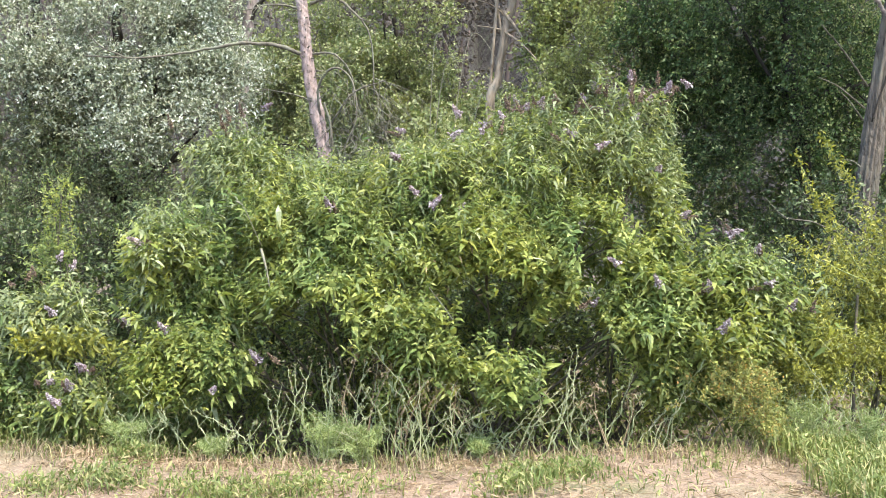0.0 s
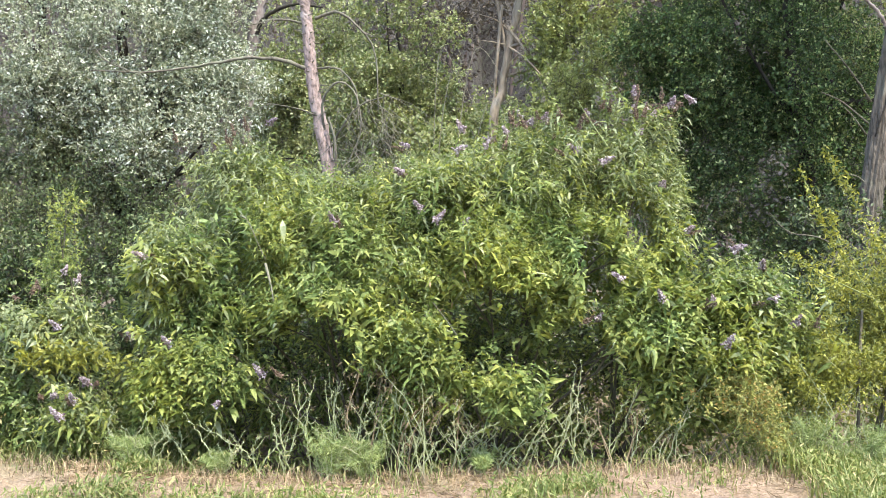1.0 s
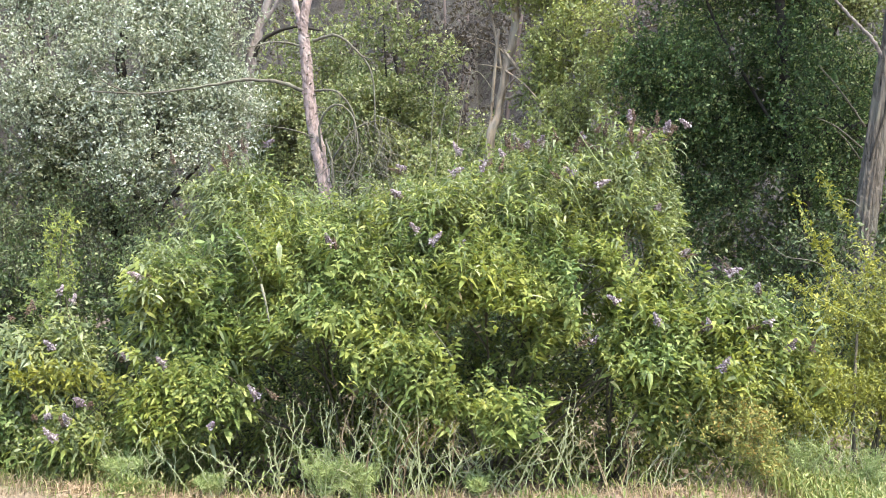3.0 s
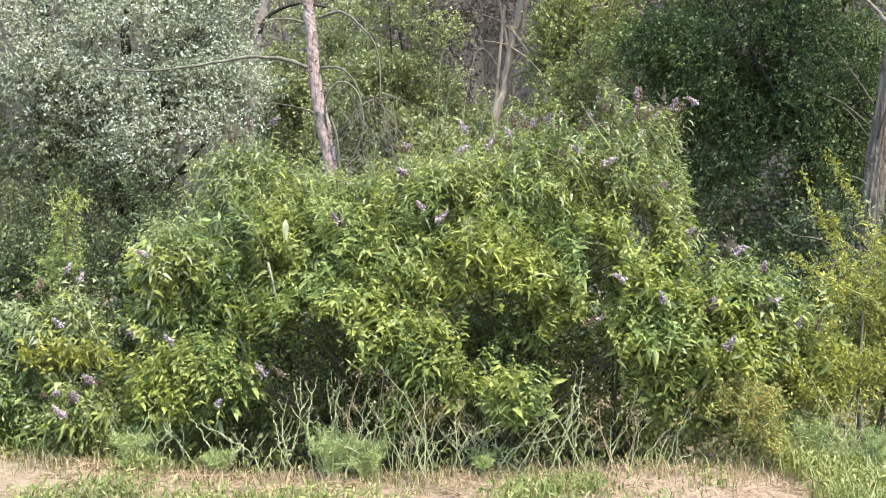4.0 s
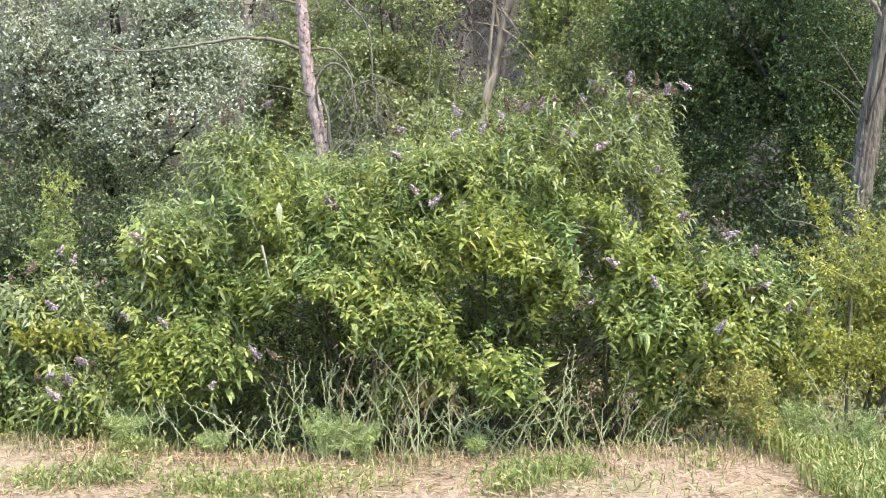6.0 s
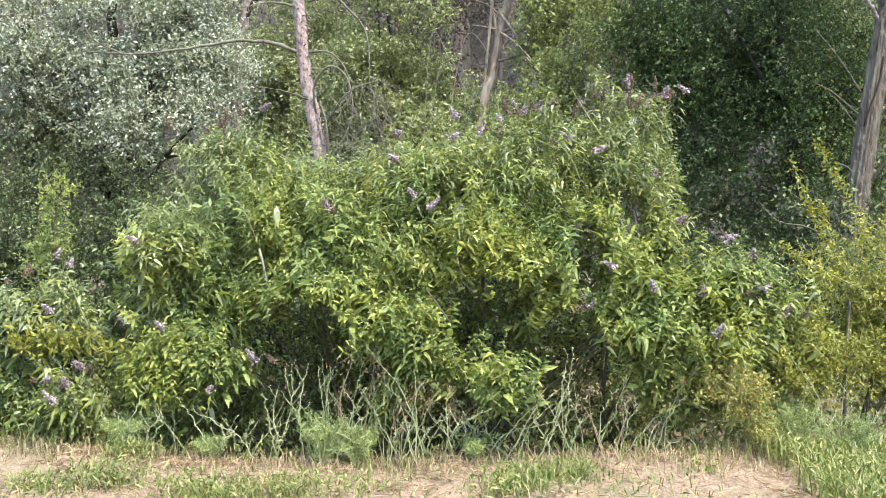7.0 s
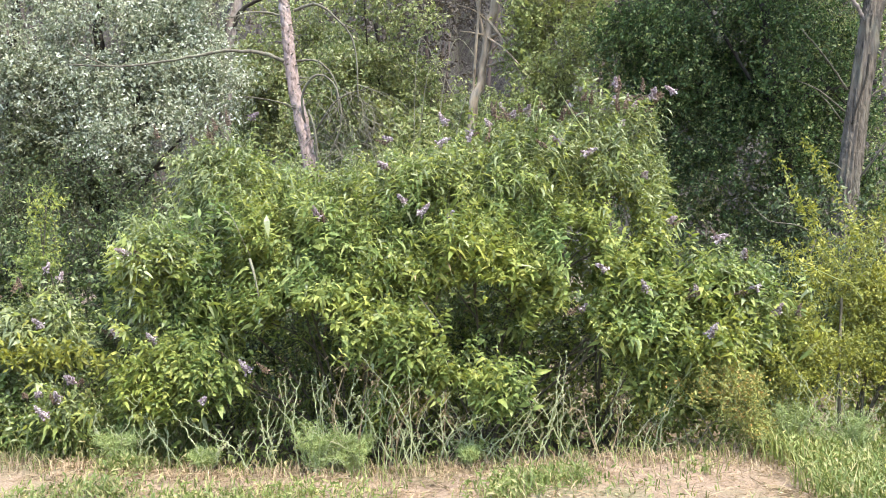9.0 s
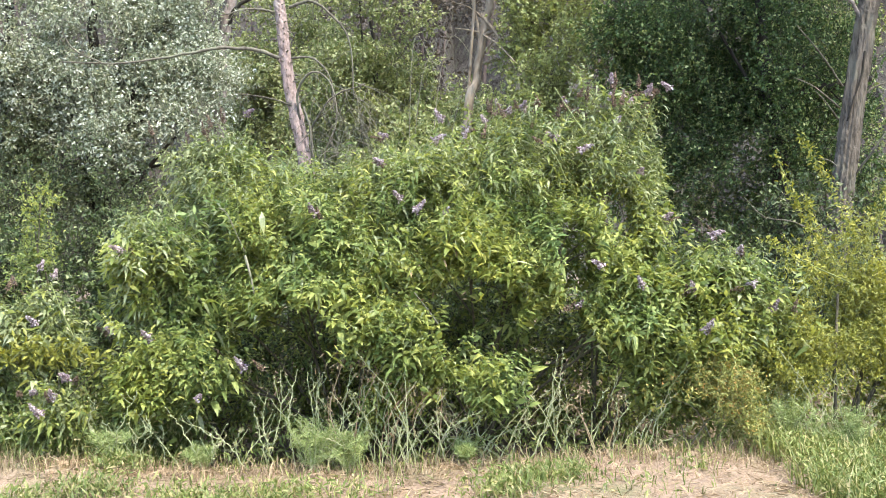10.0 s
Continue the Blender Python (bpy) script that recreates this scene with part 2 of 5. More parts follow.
def tube(geo, line, r0, r1, sides=6, rough=0.0, power=1.0, ridge=0.0, twist=0.35):
    line = np.asarray(line, float)
    n = len(line)
    tang = unit(np.gradient(line, axis=0))
    ref = np.where(np.abs(tang[:, 2:3]) > 0.9, [[1.0, 0, 0]], [[0, 0, 1.0]])
    ref = np.tile(ref[0], (n, 1))
    s = unit(np.cross(tang, ref))
    u = np.cross(s, tang)
    a = np.linspace(0, 2 * np.pi, sides, endpoint=False)
    r = (r0 + (r1 - r0) * np.linspace(0, 1, n) ** power)[:, None] * (1 + rough * rng.normal(size=(n, sides)))
    if ridge:
        walk_noise = np.cumsum(rng.normal(size=(n, sides)) * twist, 0) + rng.normal(size=(1, sides)) * 1.5
        r = r * (1 + ridge * np.sin(walk_noise))
    v = line[:, None] + r[..., None] * (np.cos(a)[None, :, None] * s[:, None] + np.sin(a)[None, :, None] * u[:, None])
    i, j = np.meshgrid(np.arange(n - 1), np.arange(sides), indexing="ij")
    k = (j + 1) % sides
    q = np.stack([i * sides + j, i * sides + k, (i + 1) * sides + k, (i + 1) * sides + j], -1).reshape(-1, 4)
    f = np.concatenate([q[:, [0, 1, 2]], q[:, [0, 2, 3]]])
    tip = np.array([[n * sides, (n - 1) * sides + j2, (n - 1) * sides + (j2 + 1) % sides] for j2 in range(sides)])
    geo.add(np.vstack([v.reshape(-1, 3), line[-1:]]), np.vstack([f, tip]))


def cones(geo, base, tip, r):
    """Many thin three-sided twigs."""
    base, tip = np.asarray(base), np.asarray(tip)
    d = unit(tip - base)
    s = unit(np.cross(d, np.array([0.31, 0.53, 0.79])))
    u = np.cross(s, d)
    r = np.broadcast_to(np.asarray(r, float).reshape(-1, 1), (len(base), 1))
    ring = [base + r * (math.cos(a) * s + math.sin(a) * u) for a in (0, 2.094, 4.189)]
    v = np.stack([*ring, tip], 1)
    k = np.arange(len(base))[:, None, None] * 4
    f = np.array([[0, 1, 3], [1, 2, 3], [2, 0, 3]])[None] + k
    geo.add(v, f)


def leaves(geo, p, d, nrm, length, width, droop=0.3, rich=True, fold=0.25):
    """Leaves at p along d: folded along the rib, bowed down towards the tip. rich: with the rib; None: an arched strip; False: flat."""
    n = len(p)
    length, width, droop = (np.broadcast_to(np.asarray(x, float), (n,))[:, None] for x in (length, width, droop))
    d = unit(d)
    s = unit(np.cross(d, nrm))
    up = np.cross(s, d)

    def at(t, side):
        c = p + d * length * t - np.array([0, 0, 1.0]) * length * droop * t * t
        return c if side is None else c + side[0] * s * width * side[1] + up * width * fold * side[1]

    if rich:
        v = np.stack([at(0, None), at(0.3, (-1, 0.5)), at(0.3, None), at(0.3, (1, 0.5)),
                      at(0.68, (-1, 0.34)), at(0.68, None), at(0.68, (1, 0.34)), at(1, None)], 1)
        f = np.array([[0, 2, 1], [0, 3, 2], [1, 2, 5], [1, 5, 4], [2, 3, 6], [2, 6, 5], [4, 5, 7], [5, 6, 7]])
    elif rich is None:
        v = np.stack([at(0, None), at(0.28, (-1, 0.5)), at(0.28, (1, 0.5)), at(0.65, (-1, 0.38)), at(0.65, (1, 0.38)), at(1, None)], 1)
        f = np.array([[0, 2, 1], [1, 2, 4], [1, 4, 3], [3, 4, 5]])
    else:
        v = np.stack([at(0, None), at(0.45, (-1, 0.5)), at(0.45, (1, 0.5)), at(1, None)], 1)
        f = np.array([[0, 3, 1], [0, 2, 3]])
    geo.add(v, f[None] + np.arange(n)[:, None, None] * v.shape[1])


def ball(n, r):
    """Random directions."""
    return unit(r.normal(size=(n, 3)))


def lumps(q, scale, seed=0.0):
    """A cheap soft noise, about -1 to 1."""
    x, y, z = (q * scale + seed).T
    return (np.sin(x * 1.7 + 1.3 * np.sin(y * 1.1 + z)) + np.sin(y * 1.9 + 1.1 * np.sin(z * 1.3 + x)) + np.sin(z * 2.1 + 1.2 * np.sin(x * 0.9 + y))) / 2.2


def crown(leaf_geo, twig_geo, clumps, per, k, length, width, twig=0.35, droop=0.25, hang=0.0, rich=False, gaps=-0.45, seed=1, shell=0.45, lift=0.35, thick=0.004, face=(0, 0, 1.0)):
    """Twigs spread through clumps (centre, radii), k leaves along each; gaps leaves holes between them."""
    r = np.random.default_rng(seed)
    for n, (c, rad) in enumerate(clumps):
        rad = np.asarray(rad, float) * np.ones(3)
        m = int(per * (rad.prod() ** (2 / 3)) / 0.25)
        dirs = ball(m, r)
        q = np.asarray(c) + dirs * rad * (r.random((m, 1)) ** shell) * (1 + 0.22 * lumps(dirs, 2.3, n))[:, None]
        q = q[lumps(q, 2.6, seed) > gaps]
        m = len(q)
        if not m:
            continue
        out = unit((q - np.asarray(c)) / rad)
        axis = unit(out * 0.8 + r.normal(size=(m, 3)) * 0.5 + np.array([0, 0, lift - hang]))
        ln = twig * (0.6 + 0.8 * r.random((m, 1)))
        cones(twig_geo, q - axis * ln * 0.5, q + axis * ln * 0.55, thick * (1 + 0.5 * r.random(m)))
        s = r.random((m, k, 1)) - 0.5
        p = (q[:, None] + axis[:, None] * ln[:, None] * s).reshape(-1, 3)
        d = unit(axis[:, None] * 0.5 + r.normal(size=(m, k, 3)) * 0.75 - np.array([0, 0, hang])).reshape(-1, 3)
        nr = unit(r.normal(size=(len(p), 3)) * 0.85 + np.array(face))
        sz = 0.65 + 0.6 * r.random(len(p))
        leaves(leaf_geo, p, d, nr, length * sz, width * sz, droop * r.random(len(p)), rich)


def spread(centre, radii, n, size, seed):
    """n uneven clumps filling a larger form."""
    r = np.random.default_rng(seed)
    q = np.asarray(centre) + ball(n, r) * np.asarray(radii) * (r.random((n, 1)) ** 0.42)
    return [(tuple(a), tuple(size * (0.7 + 0.6 * r.random()) * np.array([1, 1, 0.75 + 0.3 * r.random()]))) for a in q]


# ---- ground ----
def height(x, y):
    x, y = np.asarray(x, float), np.asarray(y, float)
    h = 0.035 * np.sin(x * 1.3 + 0.6 * np.sin(y * 0.9)) + 0.02 * np.sin(y * 2.3 + x * 0.7) + 0.012 * np.sin(x * 5.1 + y * 3.7)
    h = h + 0.09 * np.exp(-((x - 2.1) ** 2) / 0.5 - ((y - 7.15) ** 2) / 0.3)
    h = h + 0.05 * np.exp(-((x + 3.3) ** 2) / 1.5 - ((y - 7.0) ** 2) / 0.3)
    near = np.exp(-(x**2 + (y - 7) ** 2) / 900.0)
    # a shallow ditch runs behind the straw bank, under the bushes
    down = np.clip((y - 7.22 - 0.06 * np.sin(2.3 * x)) / 0.6, 0, 1)
    back = np.clip((y - 9.0) / 1.5, 0, 1)
    ditch = 0.19 * down * down * (3 - 2 * down) * (1 - back * back * (3 - 2 * back))
    return h * near - 0.02 - ditch


def grid_axis(centre, inner, step, outer):
    a = list(np.arange(0, inner, step))
    while a[-1] < outer:
        a.append(a[-1] + max(step, (a[-1] - inner) * 0.22 + step))
    a = np.array(a)
    return centre + np.concatenate([-a[:0:-1], a])


gx, gy = grid_axis(0, 5.5, 0.075, 1500), grid_axis(7, 3.0, 0.075, 1500)
GX, GY = np.meshgrid(gx, gy, indexing="ij")
bump = 0.012 * rng.normal(size=GX.shape) * (np.abs(GX) < 6) * (np.abs(GY - 7) < 4)
geo = Geo()
i, j = np.meshgrid(np.arange(len(gx) - 1), np.arange(len(gy) - 1), indexing="ij")
w = len(gy)
q = np.stack([i * w + j, (i + 1) * w + j, (i + 1) * w + j + 1, i * w + j + 1], -1).reshape(-1, 4)
geo.add(np.stack([GX, GY, height(GX, GY) + bump], -1), np.concatenate([q[:, [0, 1, 2]], q[:, [0, 2, 3]]]))
ground = part("ground", geo, M_GROUND, smooth=True, kind="structure")
tagged(ground, "dry sandy ground with straw litter and sparse grass", "ground")


# ---- butterfly bushes ----
HOLLOWS = [(-0.98, 0.80, 0.54, 0.47, 8.45), (0.38, 1.22, 0.40, 0.20, 8.45), (1.06, 0.66, 0.34, 0.53, 8.45), (1.20, 1.60, 0.18, 0.28, 8.2), (1.57, 1.95, 0.12, 0.26, 8.15), (1.45, 0.30, 0.36, 0.25, 8.45), (-1.72, 0.24, 0.66, 0.30, 8.45), (-2.78, 1.45, 0.2, 0.28, 8.45)]


def hollow(q, spare=0.0):
    """The shaded hollows under the overhanging front of the large bush, and the bare stems near the ground."""
    x, y, z = q.T
    rough = 0.22 * lumps(q, 5.0, 3.0) + 0.2 * lumps(q, 13.0, 1.0)
    out = (z < 0.30 + 0.06 * np.sin(3 * x)) & (np.abs(x + 0.1) < 2.1)
    for cx, cz, rx, rz, deep in HOLLOWS:
        out |= (((x - cx) / rx) ** 2 + ((z - cz) / rz) ** 2 < 1.0 + rough - spare) & (y < deep)
    # a few sprigs hang into the shade
    return out & (y < 8.45) & (lumps(q, 11.0, 5.0) < 0.8)


def shoots(clumps, per, seed, leaf_len=0.073, reach=0.32, nodes=9, low=-0.35, free=()):
    """Leafy shoots over clumps: opposite leaf pairs, turned a quarter from node to node. Returns leaf arrays, stems and tips."""
    r = np.random.default_rng(seed)
    P, D, N, L, S0, S1, TIP, AX = [], [], [], [], [], [], [], []
    for n, (c, rad) in enumerate(clumps):
        rad = np.asarray(rad, float)
        m = int(per * (rad[0] * rad[2] + rad[0] * rad[1] + rad[1] * rad[2]) / 1.2)
        dirs = ball(m * 2, r)
        dirs = dirs[(dirs[:, 2] > low) & ((dirs[:, 1] < 0.3) | (r.random(m * 2) < 0.45))][:m]
        m = len(dirs)
        q = np.asarray(c) + dirs * rad * (0.55 + 0.5 * r.random((m, 1)) ** 0.6) * (1 + 0.25 * lumps(dirs, 2.2, n * 1.7))[:, None]
        q += np.where(r.random((m, 1)) < 0.16, 1.0, 0.0) * (0.08 + 0.16 * r.random((m, 1))) * unit(dirs + [0, 0, 0.8])
        if n not in free:
            q = q[~hollow(q)]
        dirs = unit((q - np.asarray(c)) / rad)
        m = len(q)
        axis = unit(dirs * [0.5, 0.5, 0.3] + np.array([0, 0, 0.62]) + r.normal(size=(m, 3)) * 0.28)
        bend = unit(dirs * [1, 1, 0] + 1e-3) * (0.25 + 0.4 * r.random((m, 1))) - np.array([0, 0, 0.25])
        ln = reach * (0.6 + 0.8 * r.random(m))[:, None]
        side = unit(np.cross(axis, ball(m, r)))
        other = np.cross(axis, side)
        clear = np.ones(m, bool) if n in free else ~(hollow(q - axis * ln * 0.5) | hollow(q - axis * ln))
        S0.append((q - axis * ln)[clear])
        S1.append(q[clear])
        TIP.append(q)
        AX.append(unit(axis + bend * 0.5))
        grow = 0.75 + 0.5 * r.random(m)
        for k in range(nodes):
            t = 1 - k / nodes
            base = q - axis * ln * (1 - t) ** 0.9 + bend * ln * 0.25 * t * t
            a, b = (side, other) if k % 2 else (other, side)
            size = 0.45 + 0.55 * min(1, k / 3.0)
            for sgn in (1, -1):
                dd = unit(a * sgn * (0.6 + 0.4 * (k > 1)) + axis * (0.8 - 0.05 * k) + r.normal(size=(m, 3)) * 0.16)
                ll = leaf_len * size * grow * (0.65 + 0.55 * r.random(m) + 0.5 * (r.random(m) < 0.04))
                keep = np.ones(m, bool) if n in free else ~hollow(base + dd * 0.05, 0.15)
                P.append(base[keep])
                D.append(dd[keep])
                N.append(unit(0.8 * axis + 0.75 * r.normal(size=(m, 3)) + np.array([0, 0, 0.5]))[keep])
                L.append(ll[keep])
    cat = np.concatenate
    return cat(P), cat(D), cat(N), cat(L), cat(S0), cat(S1), cat(TIP), cat(AX)


def spike_mesh(name, mat, length, wide, count, seed):
    """A flower spike: small four-lobed florets packed along a tapering, nodding axis."""
    r = np.random.default_rng(seed)
    g = Geo()
    t = np.sort(r.random(count)) ** 0.9
    a = r.random(count) * 2 * np.pi
    rad = wide * (1 - 0.75 * t) * (0.5 + 0.75 * r.random(count)) * (1 + 0.2 * np.sin(9 * t + seed))
    p = np.stack([rad * np.cos(a) + 0.25 * length * t * t, rad * np.sin(a), length * t], 1)
    out = unit(np.stack([np.cos(a), np.sin(a), 0.4 + 0 * a], 1) + 0.35 * r.normal(size=(count, 3)))
    s = unit(np.cross(out, [0.1, 0.2, 1.0]))
    u = np.cross(s, out)
    w2 = (0.0065 + 0.005 * r.random(count))[:, None] * (1 - 0.5 * t)[:, None]
    v = np.stack([p - out * w2, p + s * w2 + out * w2 * 0.5, p + u * w2 + out * w2 * 0.5, p - s * w2 + out * w2 * 0.5, p - u * w2 + out * w2 * 0.5, p + out * w2 * 0.7], 1)
    f = np.array([[0, 2, 1], [0, 3, 2], [0, 4, 3], [0, 1, 4], [5, 1, 2], [5, 2, 3], [5, 3, 4], [5, 4, 1]])
    g.add(v, f[None] + np.arange(count)[:, None, None] * 6)
    line = smooth_line([(0, 0, -0.03), (0, 0, 0.3 * length), (0.25 * length, 0, length * 1.08)], 6)
    tube(g, line, 0.0025, 0.001, 4)
    return g.mesh(name, mat)


SPIKES = [spike_mesh("flower_spike", M_FLOWER, 0.075 + 0.025 * n, 0.025 + 0.003 * n, 105 + 30 * n, n) for n in range(3)]
SPENT = [spike_mesh("spent_spike", M_SPENT, 0.10 + 0.03 * n, 0.022, 70, 9 + n) for n in range(2)]


def leaf_meshes(mat, count, seed):
    """Unit leaves, lying along x, that single leaf parts share."""
    r = np.random.default_rng(seed)
    out = []
    for n in range(count):
        g = Geo()
        leaves(g, np.zeros((1, 3)), np.array([[1.0, 0, 0]]), np.array([[0, 0, 1.0]]), 1.0, 0.25 + 0.07 * r.random(), 0.2 + 0.5 * r.random(), True, 0.3)
        out.append(g.mesh("leaf", mat))
    return out


LEAF_SET = leaf_meshes(M_BUDD, 5, 3)


def turn_to(p, d, n, size):
    d = Vector(d).normalized()
    s = Vector(n).cross(d).normalized()
    m = Matrix((d, s, d.cross(s))).transposed().to_4x4()
    return Matrix.Translation(p) @ m @ Matrix.Scale(size, 4)


def put_spike(parent, x, y, z, lean, spent, n):
    """A flower spike as a part of its bush."""
    ob = new("spent_spike" if spent else "flower_spike", (SPENT if spent else SPIKES)[n % (2 if spent else 3)])
    tagged(ob, "brown withered flower spike" if spent else "lilac flower spike")
    ob.parent = parent
    ob.matrix_parent_inverse = parent.matrix_world.inverted()
    m = Vector(lean).to_track_quat("Z", "X").to_matrix().to_4x4()
    ob.matrix_basis = Matrix.Translation((x, y, z)) @ m @ pose(0, 0, 0, 0, 0, (n * 77) % 360)
    return ob


def butterfly_bush(x, y, clumps, inner, flowers, label, seed, single, main, per=450, free=(), grey_base=0.2):
    bush = root("butterfly_bush", x, y, label, "shrub", "butterfly bushes")
    r = np.random.default_rng(seed)
    p, d, nr, ln, s0, s1, tips, ax = shoots(clumps, per, seed, free=free)
    p2, d2, nr2, ln2, t0, t1, _, _ = shoots(inner, per * 0.28, seed + 1, 0.085, 0.45, 8, low=-0.95, free=range(99))
    # an arching leafy shoot carries each flower, clear of the leaves in front
    fl = np.array(flowers) + [0, -0.04, -0.04]
    cen = np.array([c for c, _ in clumps])
    near = cen[:main][np.argmin(((fl[:, None] - cen[None, :main]) ** 2).sum(-1), 1)]
    away = unit(unit(near - fl) - [0, 0, 0.9]) * 0.5
    s0, s1 = np.concatenate([s0, fl + away]), np.concatenate([s1, fl])
    for k in range(1, 8):
        base = fl + away * (k / 8.0)
        for sgn in (1, -1):
            sd = unit(np.cross(away, ball(len(fl), r))) * sgn
            p, d = np.concatenate([p, base]), np.concatenate([d, unit(sd - away * 0.9)])
            nr = np.concatenate([nr, unit(0.3 * r.normal(size=(len(fl), 3)) + [0, 0, 1.0])])
            ln = np.concatenate([ln, 0.10 * (0.5 + 0.5 * min(1, k / 3)) * (0.7 + 0.5 * r.random(len(fl)))])
    # the leaves that stand out in front are single pieces
    order = np.argsort(p[:, 1] + 0.12 * r.random(len(p)))[:single]
    for k in order:
        ob = new("leaf", LEAF_SET[k % len(LEAF_SET)])
        ob.parent = bush
        ob.matrix_parent_inverse = bush.matrix_world.inverted()
        ob.matrix_basis = turn_to(p[k], d[k], nr[k], ln[k])
    rest = np.ones(len(p), bool)
    rest[order] = False
    pale = grey_base + 0.5 * (p[:, 2] - 1.95) + 0.6 * np.clip(p[:, 0] - 1.5, 0, 0.9) + 0.7 * np.clip(-1.45 - p[:, 0], 0, 0.7) + 0.2 * lumps(p, 1.9, 2.0)
    grey = rest & (r.random(len(p)) < np.clip(pale, 0.06, 0.85))
    for mask, mat, name in ((rest & ~grey, M_BUDD, "foliage"), (grey, M_BUDD_GREY, "grey_foliage")):
        g = Geo()
        low_down = np.clip((2.1 - p[mask][:, 2]) / 0.8, 0, 1)
        slim = ((0.23 if mat is M_BUDD_GREY else 0.25) + 0.10 * low_down) * (0.85 + 0.3 * r.random(mask.sum()))
        bow = (0.35 if mat is M_BUDD_GREY else 0.15) + 0.7 * r.random(mask.sum())
        size = ln[mask] * (1.12 + 0.1 * low_down)
        leaves(g, p[mask], d[mask], nr[mask], size, size * slim, bow, None)
        if mat is M_BUDD:
            leaves(g, p2, d2, nr2, ln2, ln2 * 0.26, 0.2 + 0.4 * r.random(len(p2)), None)
        part(name, g, mat, bush, kind="stuff")
    g = Geo()
    cones(g, s0, s1, 0.0032)
    part("shoot_mass", g, M_SHOOT, bush, "thin green shoots", kind="stuff")
    g = Geo()
    cones(g, t0, t1, 0.004)
    part("inner_twig_mass", g, M_STEM, bush, "dark twigs inside the bush", kind="stuff")
    # main stems fan out from the base to each clump
    for c, rad in clumps[:main]:
        g = Geo()
        b = np.array([x + (c[0] - x) * 0.55 + 0.15 * r.normal(), y + 0.15 + 0.1 * r.normal(), 0.0])
        if x > -1:
            b[0] = min((-2.2, -1.8, -0.75, -0.45, -0.15, 0.42, 1.45, 1.8, 2.2), key=lambda a: abs(a - b[0])) + 0.05 * r.normal()
        b[2] = height(b[0], b[1]) - 0.03
        end = np.array(c) + np.array([0, 0, 0.3 * rad[2]])
        midp = b + (end - b) * [0.45, 0.5, 0.55] + r.normal(size=3) * 0.06 + [0, 0.1, 0]
        tube(g, smooth_line([b, midp, end], 12), 0.015, 0.006, 6, 0.08)
        for e in range(4):
            st = midp + (end - midp) * (0.2 + 0.2 * e)
            to = np.array(c) + ball(1, r)[0] * np.array(rad) * 0.75
            tube(g, smooth_line([st, (st + to) / 2 + [0, 0, 0.06], to], 6), 0.010, 0.004, 4)
        part("stem", g, M_STEM, bush)
    for n, (fx, fy, fz) in enumerate(flowers):
        lean = Vector((0.7 * r.normal(), -0.35 + 0.3 * r.normal(), 0.55)).normalized()
        put_spike(bush, fx - 0.04 * lean.x, fy - 0.04, fz - 0.04 * lean.z, lean, False, n)
        if r.random() < 0.55:
            put_spike(bush, fx + 0.09 * r.normal(), fy - 0.02, fz - 0.05, lean + Vector((0.4 * r.normal(), 0.2, 0)), True, n)
    ok = tips[:, 2] < 2.85 + 0.15 * (tips[:, 0] > 1.2)
    tips, ax = tips[ok], ax[ok]
    high = np.argsort(-(tips[:, 2] + 0.8 * r.random(len(tips))))[: int(1.5 * len(flowers))]
    for n, k in enumerate(high):
        put_spike(bush, *(tips[k] - ax[k] * 0.01), Vector(ax[k]), n % 6 > 0, n)
    return bush


MAIN = [((-1.62, 8.25, 2.08), (0.56, 0.5, 0.6)), ((-2.15, 7.85, 1.32), (0.55, 0.5, 0.55)), ((-1.05, 7.95, 1.70), (0.70, 0.6, 0.60)),
        ((-1.05, 7.65, 1.26), (0.62, 0.42, 0.32)), ((-0.10, 8.15, 2.0), (0.70, 0.6, 0.62)), ((0.72, 8.2, 2.26), (0.70, 0.55, 0.6)),
        ((1.52, 8.1, 2.36), (0.42, 0.42, 0.62)), ((1.15, 7.8, 1.60), (0.60, 0.5, 0.48)), ((0.30, 7.75, 1.56), (0.58, 0.45, 0.40)),
        ((1.68, 7.65, 1.16), (0.48, 0.42, 0.36)), ((2.30, 7.75, 1.10), (0.46, 0.4, 0.34)), ((0.46, 7.14, 0.68), (0.24, 0.15, 0.23)),
        ((-1.85, 7.5, 0.72), (0.42, 0.32, 0.32)), ((-2.35, 7.6, 0.60), (0.3, 0.3, 0.34)), ((1.72, 7.9, 1.80), (0.28, 0.3, 0.34)), ((-2.35, 7.95, 1.62), (0.32, 0.32, 0.42)), ((2.45, 7.85, 0.75), (0.42, 0.35, 0.4)),
        ((-0.40, 7.32, 1.05), (0.40, 0.26, 0.28)), ((-0.38, 7.62, 1.5), (0.46, 0.34, 0.40)), ((-0.38, 7.95, 1.95), (0.4, 0.36, 0.4)), ((0.75, 7.75, 1.3), (0.4, 0.3, 0.3)), ((2.3, 7.55, 1.32), (0.4, 0.3, 0.28)), ((2.62, 7.6, 1.08), (0.26, 0.25, 0.24)), ((1.62, 7.38, 1.02), (0.36, 0.24, 0.22)), ((2.12, 7.36, 1.0), (0.36, 0.24, 0.24)), ((-0.02, 7.45, 0.80), (0.22, 0.18, 0.22)), ((-0.98, 8.1, 2.02), (0.42, 0.4, 0.42)), ((-0.42, 7.5, 0.6), (0.3, 0.2, 0.26)), ((1.84, 7.45, 0.62), (0.30, 0.2, 0.30))]
MAIN_N = len(MAIN)
IN_FRONT = {11, 17, 25, 28}
base_rng = np.random.default_rng(55)
